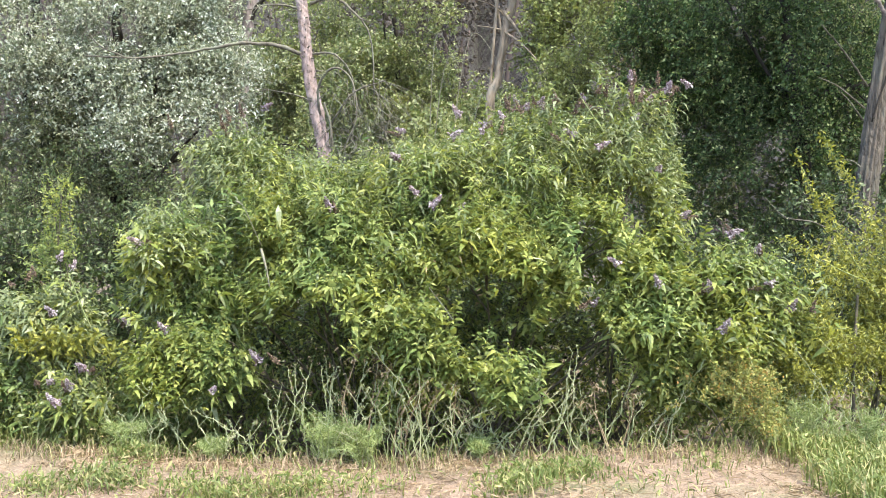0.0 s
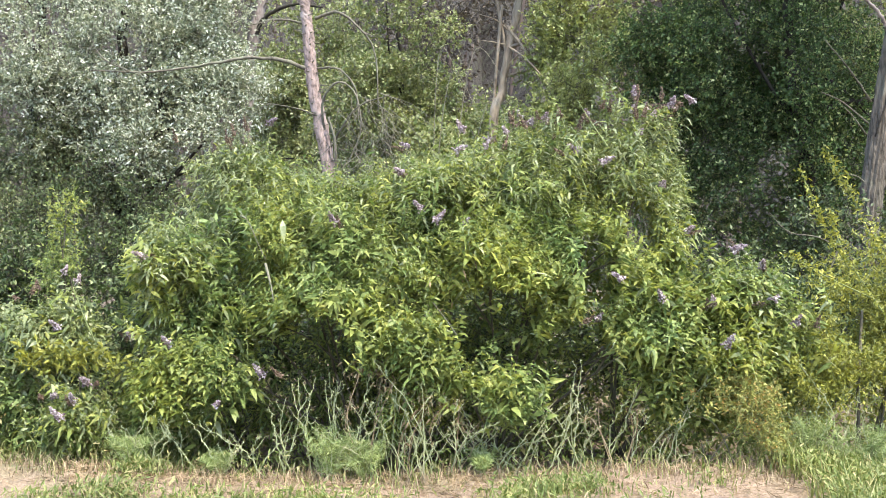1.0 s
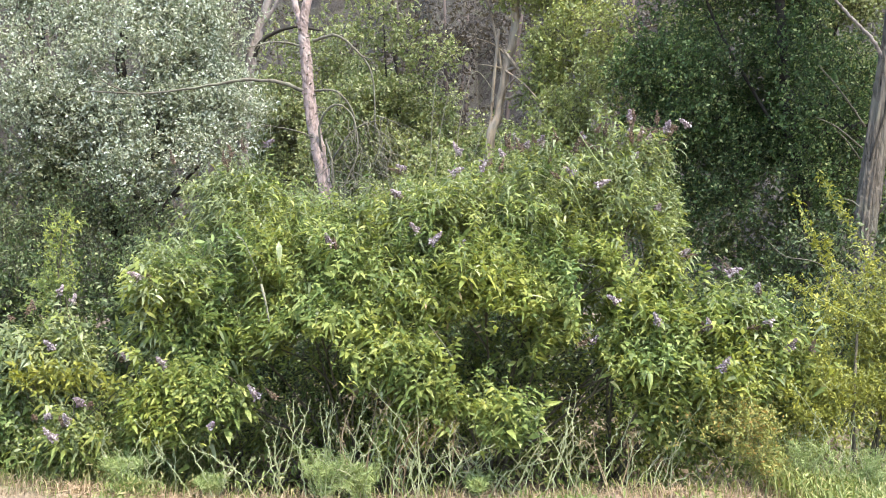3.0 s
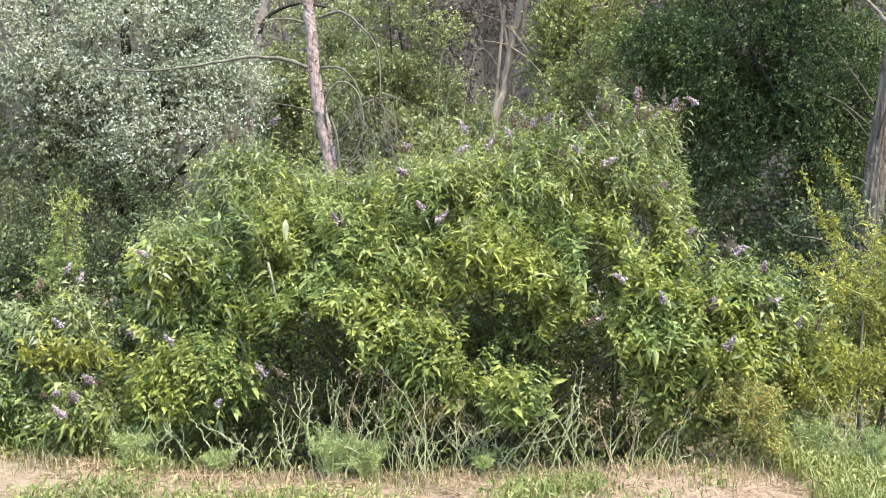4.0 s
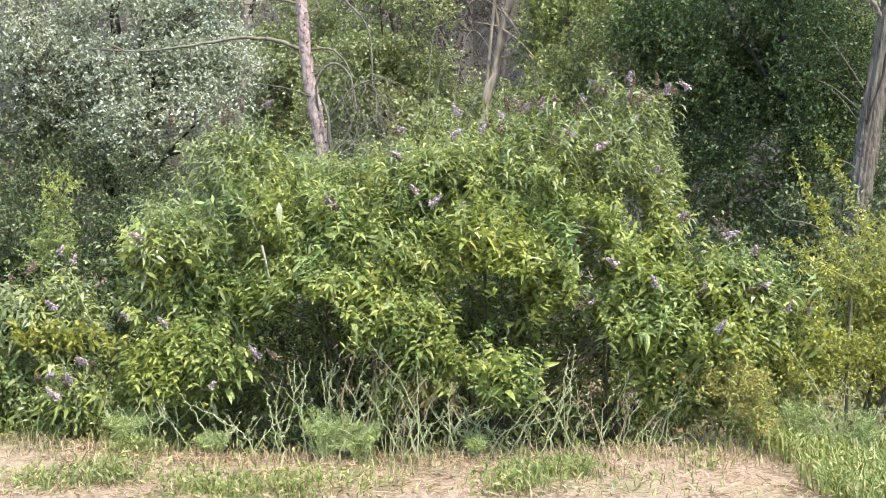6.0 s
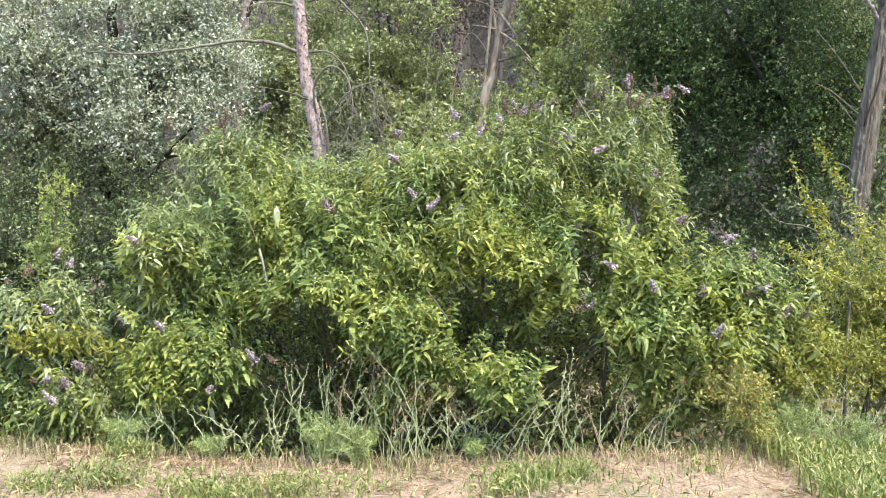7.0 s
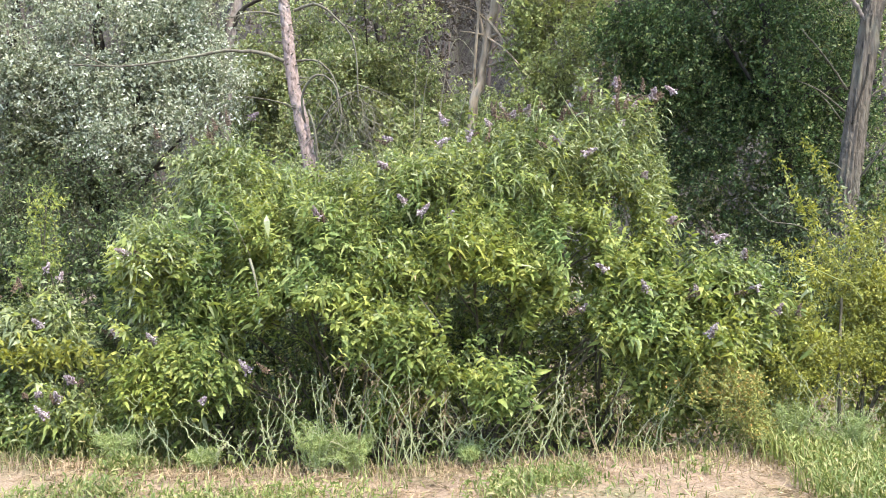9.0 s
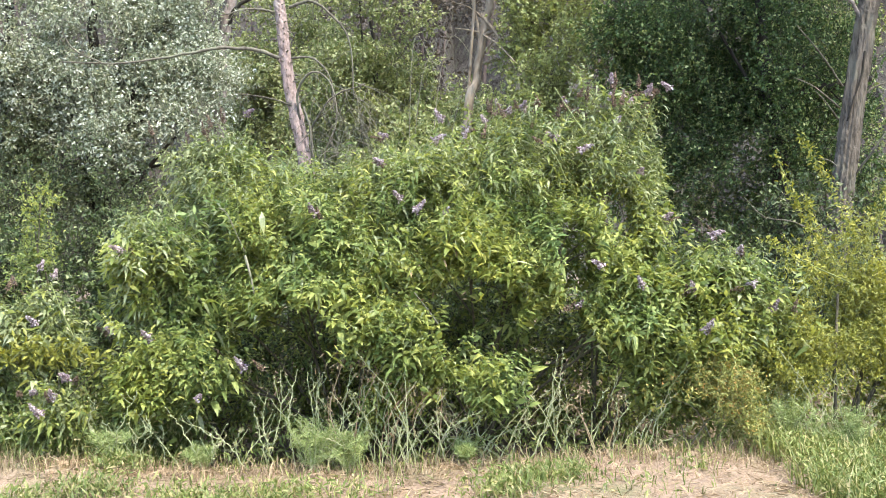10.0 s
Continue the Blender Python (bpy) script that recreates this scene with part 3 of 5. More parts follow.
for c, rad in list(MAIN):
    for n in range(3):
        o = ball(1, base_rng)[0]
        MAIN.append((tuple(np.array(c) + o * np.array(rad) * [0.95, 0.8, 0.8]), tuple(np.array(rad) * (0.3 + 0.25 * base_rng.random()))))
INNER = [((-1.4, 8.7, 0.75), (0.9, 0.45, 0.7)), ((0.0, 8.8, 0.8), (0.9, 0.45, 0.75)), ((1.4, 8.7, 0.7), (0.9, 0.45, 0.65)), ((-0.5, 8.9, 1.6), (1.0, 0.4, 0.6)), ((0.9, 8.8, 1.6), (0.9, 0.4, 0.6)),
         ((2.0, 8.7, 0.45), (0.5, 0.4, 0.45)), ((-1.2, 8.7, 0.45), (0.6, 0.25, 0.5)), ((-0.4, 8.7, 0.45), (0.6, 0.25, 0.5)), ((0.4, 8.7, 0.4), (0.6, 0.25, 0.5)), ((2.7, 8.7, 0.5), (0.5, 0.3, 0.5)), ((1.15, 8.7, 0.55), (0.5, 0.25, 0.55)), ((-2.0, 8.7, 0.4), (0.5, 0.3, 0.4)), ((-0.95, 8.7, 0.9), (0.5, 0.22, 0.4)), ((0.4, 8.7, 1.15), (0.5, 0.2, 0.35))]
MAIN_FLOWERS = [(1.56, 8.02, 3.05), (2.03, 8.02, 2.97), (1.87, 8.02, 2.94), (0.67, 7.91, 2.78), (0.8, 7.96, 2.81), (0.1, 8.07, 2.75), (-0.37, 7.87, 2.58), (-0.4, 7.71, 2.35), (0.08, 7.87, 2.54),
                (0.32, 7.84, 2.58), (1.02, 7.75, 2.53), (1.27, 7.75, 2.43), (1.73, 7.73, 2.25), (-0.24, 7.55, 2.05), (-0.08, 7.54, 1.95), (0.15, 7.58, 1.93), (1.94, 7.72, 1.87), (2.25, 7.47, 1.71), (2.44, 7.47, 1.59),
                (1.62, 7.28, 1.34), (2.03, 7.32, 1.29), (2.47, 7.27, 1.33), (2.67, 7.36, 1.15), (2.08, 7.12, 1.0), (1.2, 7.56, 1.17), (1.31, 7.32, 1.49), (-2.45, 7.55, 1.66), (-2.56, 7.6, 1.02), (-2.21, 7.44, 0.98),
                (-1.46, 7.38, 0.75), (-1.76, 7.23, 0.54), (-1.5, 8.0, 2.8), (-0.92, 7.5, 1.94)]
SIDE_FLOWERS = [(-3.16, 7.77, 1.55), (-3.12, 7.51, 1.11), (-2.81, 7.35, 0.69), (-3.01, 7.24, 0.6), (-2.87, 7.23, 0.57), (-2.97, 7.2, 0.44)]
main_bush = butterfly_bush(0.0, 8.4, MAIN, INNER, MAIN_FLOWERS, "large butterfly bush with lime-green leaves and lilac flower spikes", 21, 290, MAIN_N, free=IN_FRONT)
SIDE = [((-3.65, 7.95, 0.98), (0.55, 0.42, 0.36)), ((-3.15, 7.85, 1.0), (0.36, 0.35, 0.34)), ((-2.95, 7.45, 0.42), (0.26, 0.25, 0.34)), ((-3.6, 7.7, 0.45), (0.42, 0.3, 0.32)), ((-4.3, 7.9, 0.8), (0.5, 0.4, 0.5))]
butterfly_bush(-3.5, 8.1, SIDE, [((-3.5, 8.3, 0.5), (0.7, 0.35, 0.45))], SIDE_FLOWERS, "smaller butterfly bush with grey-green leaves and drooping lilac spikes", 33, 90, len(SIDE), grey_base=0.75)

# a pale leaf turned to the light and withered leaves in the bush
ob = new("leaf", leaf_meshes(M_PALE, 1, 8)[0])
tagged(ob, "pale leaf turned to the light")
ob.parent = main_bush
ob.matrix_parent_inverse = main_bush.matrix_world.inverted()
ob.matrix_basis = turn_to((-1.29, 7.32, 1.94), (0.05, -0.1, -1), (0.1, -1, 0.1), 0.17)
# bare shoots and a snapped stem among the leaves
for pts, r0, mat, label in (([(-1.66, 7.5, 1.98), (-1.58, 7.42, 1.93), (-1.50, 7.4, 1.76), (-1.44, 7.42, 1.62)], 0.0042, M_CANE, "pale bare arching shoot"),
                            ([(-1.42, 7.3, 1.60), (-1.38, 7.28, 1.46), (-1.35, 7.28, 1.30)], 0.012, M_CANE, "snapped pale stem"),
                            ([(1.30, 7.75, 2.55), (1.16, 7.7, 2.74), (1.04, 7.68, 2.93)], 0.0065, M_SHOOT, "stout pale green shoot"),
                            ([(1.10, 7.55, 2.18), (1.02, 7.5, 2.34), (0.92, 7.5, 2.46)], 0.005, M_SHOOT, "stout pale green shoot"),
                            ([(0.06, 7.25, 1.05), (-0.02, 7.2, 1.17), (-0.12, 7.2, 1.30)], 0.006, M_DEADWOOD, "brown bare twig"),
                            ([(-2.75, 7.3, 1.0), (-2.82, 7.25, 1.2), (-2.9, 7.25, 1.42)], 0.006, M_SHOOT, "stout pale green shoot"),
                            ([(-0.38, 7.2, 0.55), (-0.28, 7.15, 0.82), (-0.33, 7.15, 1.02), (-0.46, 7.18, 1.14)], 0.005, M_SHOOT, "thin bowed shoot")):
    g = Geo()
    tube(g, smooth_line(pts, 12), r0, r0 * 0.5, 6, 0.08)
    part("bare_shoot", g, mat, main_bush, label, smooth=True)
g = Geo()
for c, n in (((-0.62, 7.35, 0.72), 26), ((0.1, 7.35, 1.38), 18), ((-0.35, 7.25, 0.42), 20)):
    q = np.array(c) + rng.normal(size=(n, 3)) * [0.12, 0.08, 0.12]
    leaves(g, q, unit(rng.normal(size=(n, 3)) - [0, 0, 0.3]), ball(n, rng), 0.06, 0.014, 0.3)
part("withered_leaves", g, M_DEADLEAF, main_bush, "brown withered leaves", kind="stuff")


# ---- trees ----
def trunk_part(name, points, r0, r1, mat, parent, sides=14, rough=0.05, label="", n=40, ridge=0.0, kink=0.12, twist=0.35):
    g = Geo()
    line = smooth_line(points, n)
    if n <= 40:
        line[1:-1] += rng.normal(size=(n - 2, 3)) * r0 * kink
    tube(g, line, r0, r1, sides, rough, 1.0, ridge, twist)
    return part(name, g, mat, parent, label, smooth=True)


def limbs(parent, start, clumps, mat, r0, count, seed):
    """Limbs from the trunk into some of the clumps, each a part."""
    r = np.random.default_rng(seed)
    for k in r.permutation(len(clumps))[:count]:
        c = np.array(clumps[k][0])
        st = np.array(start) + np.array([0, 0, 1]) * r.normal() * 0.5
        mid = st + (c - st) * 0.5 + [0.1 * r.normal(), 0.1 * r.normal(), 0.25]
        g = Geo()
        tube(g, smooth_line([st, mid, c], 10), r0 * (0.6 + 0.5 * r.random()), r0 * 0.2, 6, 0.05)
        part("limb", g, mat, parent, smooth=True)


def leafy(parent, clumps, mat, twig_mat, per, k, length, width, name="crown", **more):
    g, tw = Geo(), Geo()
    crown(g, tw, clumps, per, k, length, width, **more)
    part(name, g, mat, parent, kind="stuff")
    part("twig_mass", tw, twig_mat, parent, kind="stuff")


# silver-leaved tree
silver = root("silver_willow", -5.2, 15.0, "silver-grey leaved willow with a dense crown", "tree")
trunk_part("trunk", [(-5.2, 15.0, -0.05), (-5.1, 15.0, 1.6), (-5.3, 14.9, 3.4), (-5.2, 14.9, 6.0)], 0.17, 0.06, M_DARKBARK, silver)
SILVER = spread((-4.6, 15.2, 4.8), (1.3, 0.6, 2.1), 22, 0.6, 4)
r = np.random.default_rng(15)
for n in range(40):
    # the crown slopes back towards its top and is undercut below
    z = 2.5 + 4.0 * r.random()
    x = -5.0 + (2.05 if z < 4.8 else 1.45) * r.random() - 0.15 * abs(z - 4.4)
    SILVER.append(((x, (13.4 + 0.5 * (z - 3.2) if z > 3.2 else 14.5) + 0.2 * r.random(), z), (0.36 + 0.14 * r.random(), 0.34, 0.3 + 0.14 * r.random())))
for n in range(24):
    z = 4.0 + 2.3 * r.random()
    SILVER.append(((-7.1 + 2.2 * r.random(), 13.7 + 0.5 * (z - 4.0) + 0.2 * r.random(), z), (0.38 + 0.14 * r.random(), 0.34, 0.32 + 0.12 * r.random())))
SILVER += [((-4.75, 13.9, 5.3), (0.5, 0.35, 0.42)), ((-4.55, 13.7, 3.2), (0.45, 0.3, 0.45)), ((-5.3, 14.0, 5.2), (0.4, 0.3, 0.4)), ((-6.2, 14.1, 4.2), (0.5, 0.3, 0.4)), ((-5.75, 14.0, 3.9), (0.46, 0.3, 0.4)), ((-5.35, 14.0, 3.4), (0.4, 0.3, 0.34)), ((-6.3, 14.1, 3.5), (0.42, 0.3, 0.32))]
limbs(silver, (-5.2, 14.95, 2.6), SILVER, M_DARKBARK, 0.06, 14, 3)
leafy(silver, SILVER, M_SILVER, M_DEADWOOD, 100, 14, 0.06, 0.028, seed=5, twig=0.45, thick=0.002, gaps=-1.3, face=(0.1, -0.35, 0.85))

# greener willow standing beside it
olive = root("green_willow", -6.7, 15.3, "grey-green small-leaved willow behind dark shrubs", "tree")
trunk_part("trunk", [(-6.7, 15.3, -0.05), (-6.6, 15.3, 1.8), (-6.8, 15.2, 3.6), (-6.6, 15.2, 6.4)], 0.14, 0.05, M_DARKBARK, olive)
OLIVE = spread((-6.1, 14.75, 3.1), (1.9, 0.6, 1.6), 40, 0.52, 17)
limbs(olive, (-6.7, 15.2, 2.8), OLIVE, M_DARKBARK, 0.05, 10, 19)
leafy(olive, OLIVE, M_OLIVE, M_DARKBARK, 92, 12, 0.058, 0.027, seed=20, twig=0.4, thick=0.002, gaps=-1.1)

# pine with bare drooping branches
pine = root("pine_tree", -1.45, 13.0, "dead pine with a flaking pinkish trunk and bare branches", "tree", "pines")
trunk_part("trunk", [(-1.45, 13, -0.05), (-1.58, 13, 1.6), (-1.71, 13, 2.86), (-1.93, 13, 4.08), (-2.0, 13, 4.79), (-2.04, 13, 5.2), (-1.96, 13, 5.7), (-1.72, 13.1, 7.2), (-1.6, 13.1, 9.0)], 0.105, 0.045, M_PINE, pine, 22, 0.09, n=150, ridge=0.06, twist=0.9)
trunk_part("limb", [(-2.03, 13, 5.1), (-2.18, 13, 5.6), (-2.5, 12.9, 7.0), (-2.6, 13, 8.6)], 0.055, 0.025, M_PINE, pine, 10)
for pts, r0, r1 in (([(-2.01, 13, 4.29), (-2.37, 12.9, 4.39), (-2.81, 12.8, 4.4), (-3.25, 12.7, 4.3), (-4.06, 12.6, 4.17), (-4.78, 12.4, 4.16)], 0.032, 0.010),
                    ([(-1.9, 13, 4.99), (-1.57, 12.9, 5.04), (-1.26, 12.9, 4.8), (-1.06, 12.9, 4.45), (-1.02, 12.9, 3.7)], 0.024, 0.009),
                    ([(-1.87, 13, 4.29), (-1.55, 12.8, 4.24), (-1.32, 12.8, 3.96), (-1.27, 12.7, 3.5)], 0.018, 0.007),
                    ([(-1.75, 13, 3.3), (-1.78, 12.85, 3.8), (-1.54, 12.7, 4.04), (-1.31, 12.7, 3.87), (-1.23, 12.6, 3.39), (-1.39, 12.5, 2.93)], 0.02, 0.008),
                    ([(-1.69, 13, 3.2), (-1.3, 12.6, 3.66), (-0.83, 12.4, 3.82)], 0.018, 0.006),
                    ([(-4.3, 12.5, 4.16), (-4.6, 12.4, 4.3), (-4.75, 12.35, 4.55), (-4.7, 12.3, 4.8)], 0.011, 0.004),
                    ([(-1.98, 13, 4.9), (-2.4, 12.9, 4.95), (-2.75, 12.8, 4.85)], 0.02, 0.008),
                    ([(-1.8, 13, 3.6), (-2.1, 12.8, 3.7), (-2.5, 12.6, 3.75)], 0.012, 0.005),
                    ([(-1.62, 13, 2.2), (-1.60, 12.85, 3.2), (-1.7, 12.85, 3.6)], 0.024, 0.016)):
    branch = trunk_part("branch", pts, r0, r1, M_DEADWOOD, pine, 6, 0.08, n=24, kink=0.18)
    side_twigs = Geo()
    line = smooth_line(pts, 30)
    for k in rng.integers(5, 30, 9):
        o = ball(1, rng)[0] * [0.25, 0.2, 0.1] - [0, 0, 0.18]
        tube(side_twigs, smooth_line([line[k], line[k] + o * 0.5 + [0, 0, 0.05], line[k] + o * (0.6 + rng.random())], 6), 0.005, 0.002, 4)
    part("twig_spray", side_twigs, M_DEADWOOD, branch, kind="stuff")
g = Geo()
r = np.random.default_rng(12)
for n in range(130):
    a = np.array([-1.55 + 0.75 * r.random(), 12.9 - 0.7 * r.random(), 2.6 + 1.3 * r.random()])
    b = a + [0.35 * r.normal() + 0.05, 0.2 * r.normal(), -0.35 - 0.4 * r.random()]
    tube(g, smooth_line([a, (a + b) / 2 + [0.12 * r.normal(), 0, 0.12 * r.random()], b], 8), 0.0045, 0.002, 4)
for n in range(110):
    z = 2.9 + 2.4 * r.random()
    a = np.array([-1.71 - 0.165 * (z - 2.86), 13, z])
    o = ball(1, r)[0] * [1, 1, 0.3]
    tube(g, [a + o * 0.07, a + o * (0.115 + 0.07 * r.random() ** 2)], 0.012, 0.006, 5)
part("dead_twig_tangle", g, M_DEADWOOD, pine, "tangle of bare dead twigs", kind="stuff")
# second pine behind
pine_b = root("pine_tree", -3.7, 16.0, "grey leaning pine trunk standing among foliage", "tree", "pines")
trunk_part("trunk", [(-3.7, 16, -0.05), (-3.65, 16, 1.5), (-3.57, 16, 3.0), (-3.5, 16, 4.5), (-3.42, 16, 5.43), (-3.28, 16, 6.0), (-3.1, 16, 6.8), (-2.9, 16, 9.0)], 0.12, 0.06, M_PALEBARK, pine_b)
trunk_part("limb", [(-3.42, 16, 5.35), (-3.2, 15.9, 5.75), (-2.7, 15.8, 5.95), (-2.2, 15.8, 5.9)], 0.04, 0.02, M_DARKBARK, pine_b, 6)
trunk_part("limb", [(-3.3, 16, 5.9), (-2.9, 15.9, 6.6), (-2.8, 15.8, 7.6)], 0.04, 0.02, M_PALEBARK, pine_b, 6)
# far tan trunk with green crown
far_tree = root("slender_tree", 0.35, 18.0, "slender tan trunk leaning among green leaves", "tree")
trunk_part("trunk", [(0.35, 18, -0.05), (0.42, 18, 1.2), (0.55, 18, 2.3), (0.67, 18, 3.4), (0.76, 18, 4.44), (0.92, 18, 5.04), (1.07, 18, 5.91), (1.20, 18, 6.6), (1.2, 18, 8.5)], 0.11, 0.07, M_TAN, far_tree, 10)
trunk_part("limb", [(0.74, 17.98, 4.6), (0.80, 17.93, 5.4), (0.90, 17.93, 6.5)], 0.03, 0.028, M_TAN, far_tree, 8)
for pts in ([(1.0, 18, 5.75), (0.8, 17.9, 5.78), (0.5, 17.8, 5.8)], [(0.98, 18, 5.3), (1.2, 17.9, 5.33), (1.5, 17.8, 5.3)], [(1.05, 18, 6.0), (0.8, 17.9, 6.2), (0.45, 17.8, 6.3)]):
    trunk_part("branch", pts, 0.02, 0.008, M_TAN, far_tree, 5, n=10)
CR = spread((2.3, 17.2, 4.9), (0.9, 0.7, 2.0), 20, 0.6, 31) + spread((1.3, 17.8, 7.6), (1.3, 1.0, 0.9), 12, 0.6, 32) + [((1.4, 17.4, 4.0), (0.6, 0.5, 0.7))]
limbs(far_tree, (1.0, 18, 5.6), CR, M_TAN, 0.035, 8, 6)
leafy(far_tree, CR, M_LIGHT, M_DEADWOOD, 110, 9, 0.075, 0.045, seed=33, gaps=-0.6)

# bare canes arching over the undergrowth
canes = root("bare_shrub", -0.3, 15.2, "bare shrub with thin pale arching canes", "shrub")
r = np.random.default_rng(35)
for n in range(4):
    a = np.array([-0.3 + 0.15 * r.normal(), 15.2, -0.05])
    top = np.array([-0.9 + 1.5 * r.random(), 15.2 - 0.4 * r.random(), 3.9 + 1.1 * r.random()])
    end = top + [(0.35 + 0.5 * r.random()) * (1 if r.random() < 0.75 else -1), -0.2, -0.5 - 0.6 * r.random()]
    trunk_part("cane", [a, (a + top) / 2 + [0.1 * r.normal(), 0, 0.3], top, end], 0.010, 0.003, M_CANE, canes, 5, n=24)

# light green tree in the middle distance
birch = root("green_tree", -1.2, 21.0, "light green broad-leaved tree with a loose crown", "tree")
trunk_part("trunk", [(-1.2, 21, -0.05), (-1.1, 21, 3.0), (-1.3, 21, 8.0)], 0.13, 0.04, M_DARKBARK, birch, 10)
BR = spread((-1.6, 20.5, 4.6), (1.3, 0.9, 2.4), 34, 0.65, 41) + [((-0.6, 20, 3.8), (0.8, 0.5, 0.8)), ((-2.4, 19.5, 4.4), (0.7, 0.5, 1.2))]
BR += [((-0.5, 20.3, 4.7), (0.7, 0.5, 0.9)), ((-0.15, 20.2, 3.6), (0.6, 0.5, 0.6)), ((-0.8, 20.4, 6.0), (0.6, 0.5, 0.8)), ((-1.8, 20.4, 6.6), (0.8, 0.5, 0.8))]
BR += [((-0.1, 20.2, 5.5), (0.4, 0.5, 0.7)), ((0.0, 20.2, 4.6), (0.42, 0.5, 0.6)), ((-0.15, 20.2, 6.6), (0.45, 0.5, 0.6))]
BR += [((-2.4, 20.2, 7.2), (0.75, 0.5, 0.7)), ((-1.5, 20.3, 7.6), (0.75, 0.5, 0.7)), ((-1.0, 20.3, 6.9), (0.6, 0.5, 0.6))]
BR += [((0.75, 20.3, 4.4), (0.5, 0.5, 0.7)), ((0.5, 20.4, 3.6), (0.6, 0.5, 0.6)), ((1.05, 20.5, 4.6), (0.6, 0.5, 0.7)), ((0.4, 20.5, 4.9), (0.5, 0.5, 0.5))]
BR += spread((-3.2, 23.0, 5.2), (2.4, 0.8, 2.6), 28, 0.8, 44)
limbs(birch, (-1.15, 21, 3.4), BR, M_DARKBARK, 0.05, 12, 7)
leafy(birch, BR, M_MID, M_DEADWOOD, 72, 9, 0.085, 0.05, seed=43, gaps=-0.6)

# dark broad-leaved tree
dark = root("dark_tree", 5.5, 15.0, "dense dark green broad-leaved tree in shade", "tree")
trunk_part("trunk", [(5.5, 15, -0.05), (5.55, 15, 2.0), (5.52, 15, 3.5), (5.38, 15, 4.3), (5.2, 15, 7.0)], 0.15, 0.07, M_DARKBARK, dark)
trunk_part("limb", [(5.52, 15, 3.55), (5.65, 14.9, 3.86), (6.1, 14.8, 4.06), (6.9, 14.7, 4.2)], 0.08, 0.04, M_DARKBARK, dark, 8)
# the second spread, above the view, is added only to shade the tree
DK = spread((5.25, 15.4, 4.3), (2.5, 0.8, 2.9), 54, 0.66, 51) + spread((5.4, 15.2, 7.2), (2.6, 1.0, 0.8), 10, 0.8, 52)
DK += [((3.75, 15.7, 5.3), (0.6, 0.5, 0.7)), ((3.2, 15.6, 5.2), (0.6, 0.5, 0.9)), ((3.9, 15.7, 6.3), (0.8, 0.5, 0.8)), ((6.0, 15.7, 5.3), (0.8, 0.5, 0.6)), ((6.9, 15.7, 5.2), (0.7, 0.5, 0.7)), ((5.4, 15.8, 5.6), (0.6, 0.4, 0.5)), ((5.3, 14.4, 5.2), (0.5, 0.3, 0.7)), ((5.5, 14.4, 4.3), (0.45, 0.3, 0.6)), ((5.2, 14.2, 4.2), (0.38, 0.25, 0.65)), ((5.25, 14.3, 3.4), (0.35, 0.25, 0.4)), ((5.0, 16.0, 4.9), (0.7, 0.4, 0.7)), ((4.6, 15.9, 2.3), (0.9, 0.4, 0.7)), ((3.2, 15.6, 4.2), (0.5, 0.5, 0.6))]
DK += spread((5.0, 16.8, 4.6), (2.3, 0.3, 2.0), 16, 0.62, 54)
limbs(dark, (5.4, 15, 4.0), DK, M_DARKBARK, 0.045, 6, 8)
leafy(dark, DK, M_DARK, M_DARKBARK, 108, 11, 0.060, 0.037, seed=53, gaps=-0.8)

# green tree behind the dark one
back_tree = root("green_tree", 7.2, 17.8, "green broad-leaved tree rising behind the dark tree", "tree")
trunk_part("trunk", [(7.2, 17.8, -0.05), (7.1, 17.8, 3.0), (7.2, 17.8, 7.0)], 0.12, 0.05, M_DARKBARK, back_tree, 10)
BT = spread((7.0, 17.5, 6.0), (1.5, 0.4, 1.4), 20, 0.6, 56) + [((4.4, 17.6, 6.6), (0.7, 0.4, 0.5)), ((5.4, 17.6, 6.9), (0.7, 0.4, 0.5))]
limbs(back_tree, (7.15, 17.8, 4.4), BT, M_DARKBARK, 0.04, 8, 57)
leafy(back_tree, BT, M_MID, M_DARKBARK, 60, 9, 0.075, 0.045, seed=58, gaps=-0.9)

# furrowed trunk on the right side of the clearing
poplar = root("poplar_tree", 5.5, 13.0, "thick grey furrowed trunk with short dead side branches", "tree")
trunk_part("trunk", [(5.5, 13, -0.05), (5.57, 13, 1.37), (5.70, 13, 2.46), (5.82, 13, 3.32), (6.02, 13, 4.56), (6.15, 13, 5.4), (6.3, 13, 8.0)], 0.155, 0.115, M_GREYBARK, poplar, 56, 0.03, n=190, ridge=0.15, twist=0.28)
trunk_part("limb", [(5.98, 13, 4.72), (5.80, 12.95, 5.0), (5.5, 12.9, 5.28), (5.15, 12.8, 5.62)], 0.03, 0.016, M_PALEBARK, poplar, 8)
trunk_part("bark_split", [(5.96, 12.86, 4.25), (5.90, 12.85, 3.9), (5.80, 12.85, 3.62), (5.70, 12.86, 3.3)], 0.016, 0.010, M_DARKBARK, poplar, 6, 0.1, "dark split running down the bark", n=16)
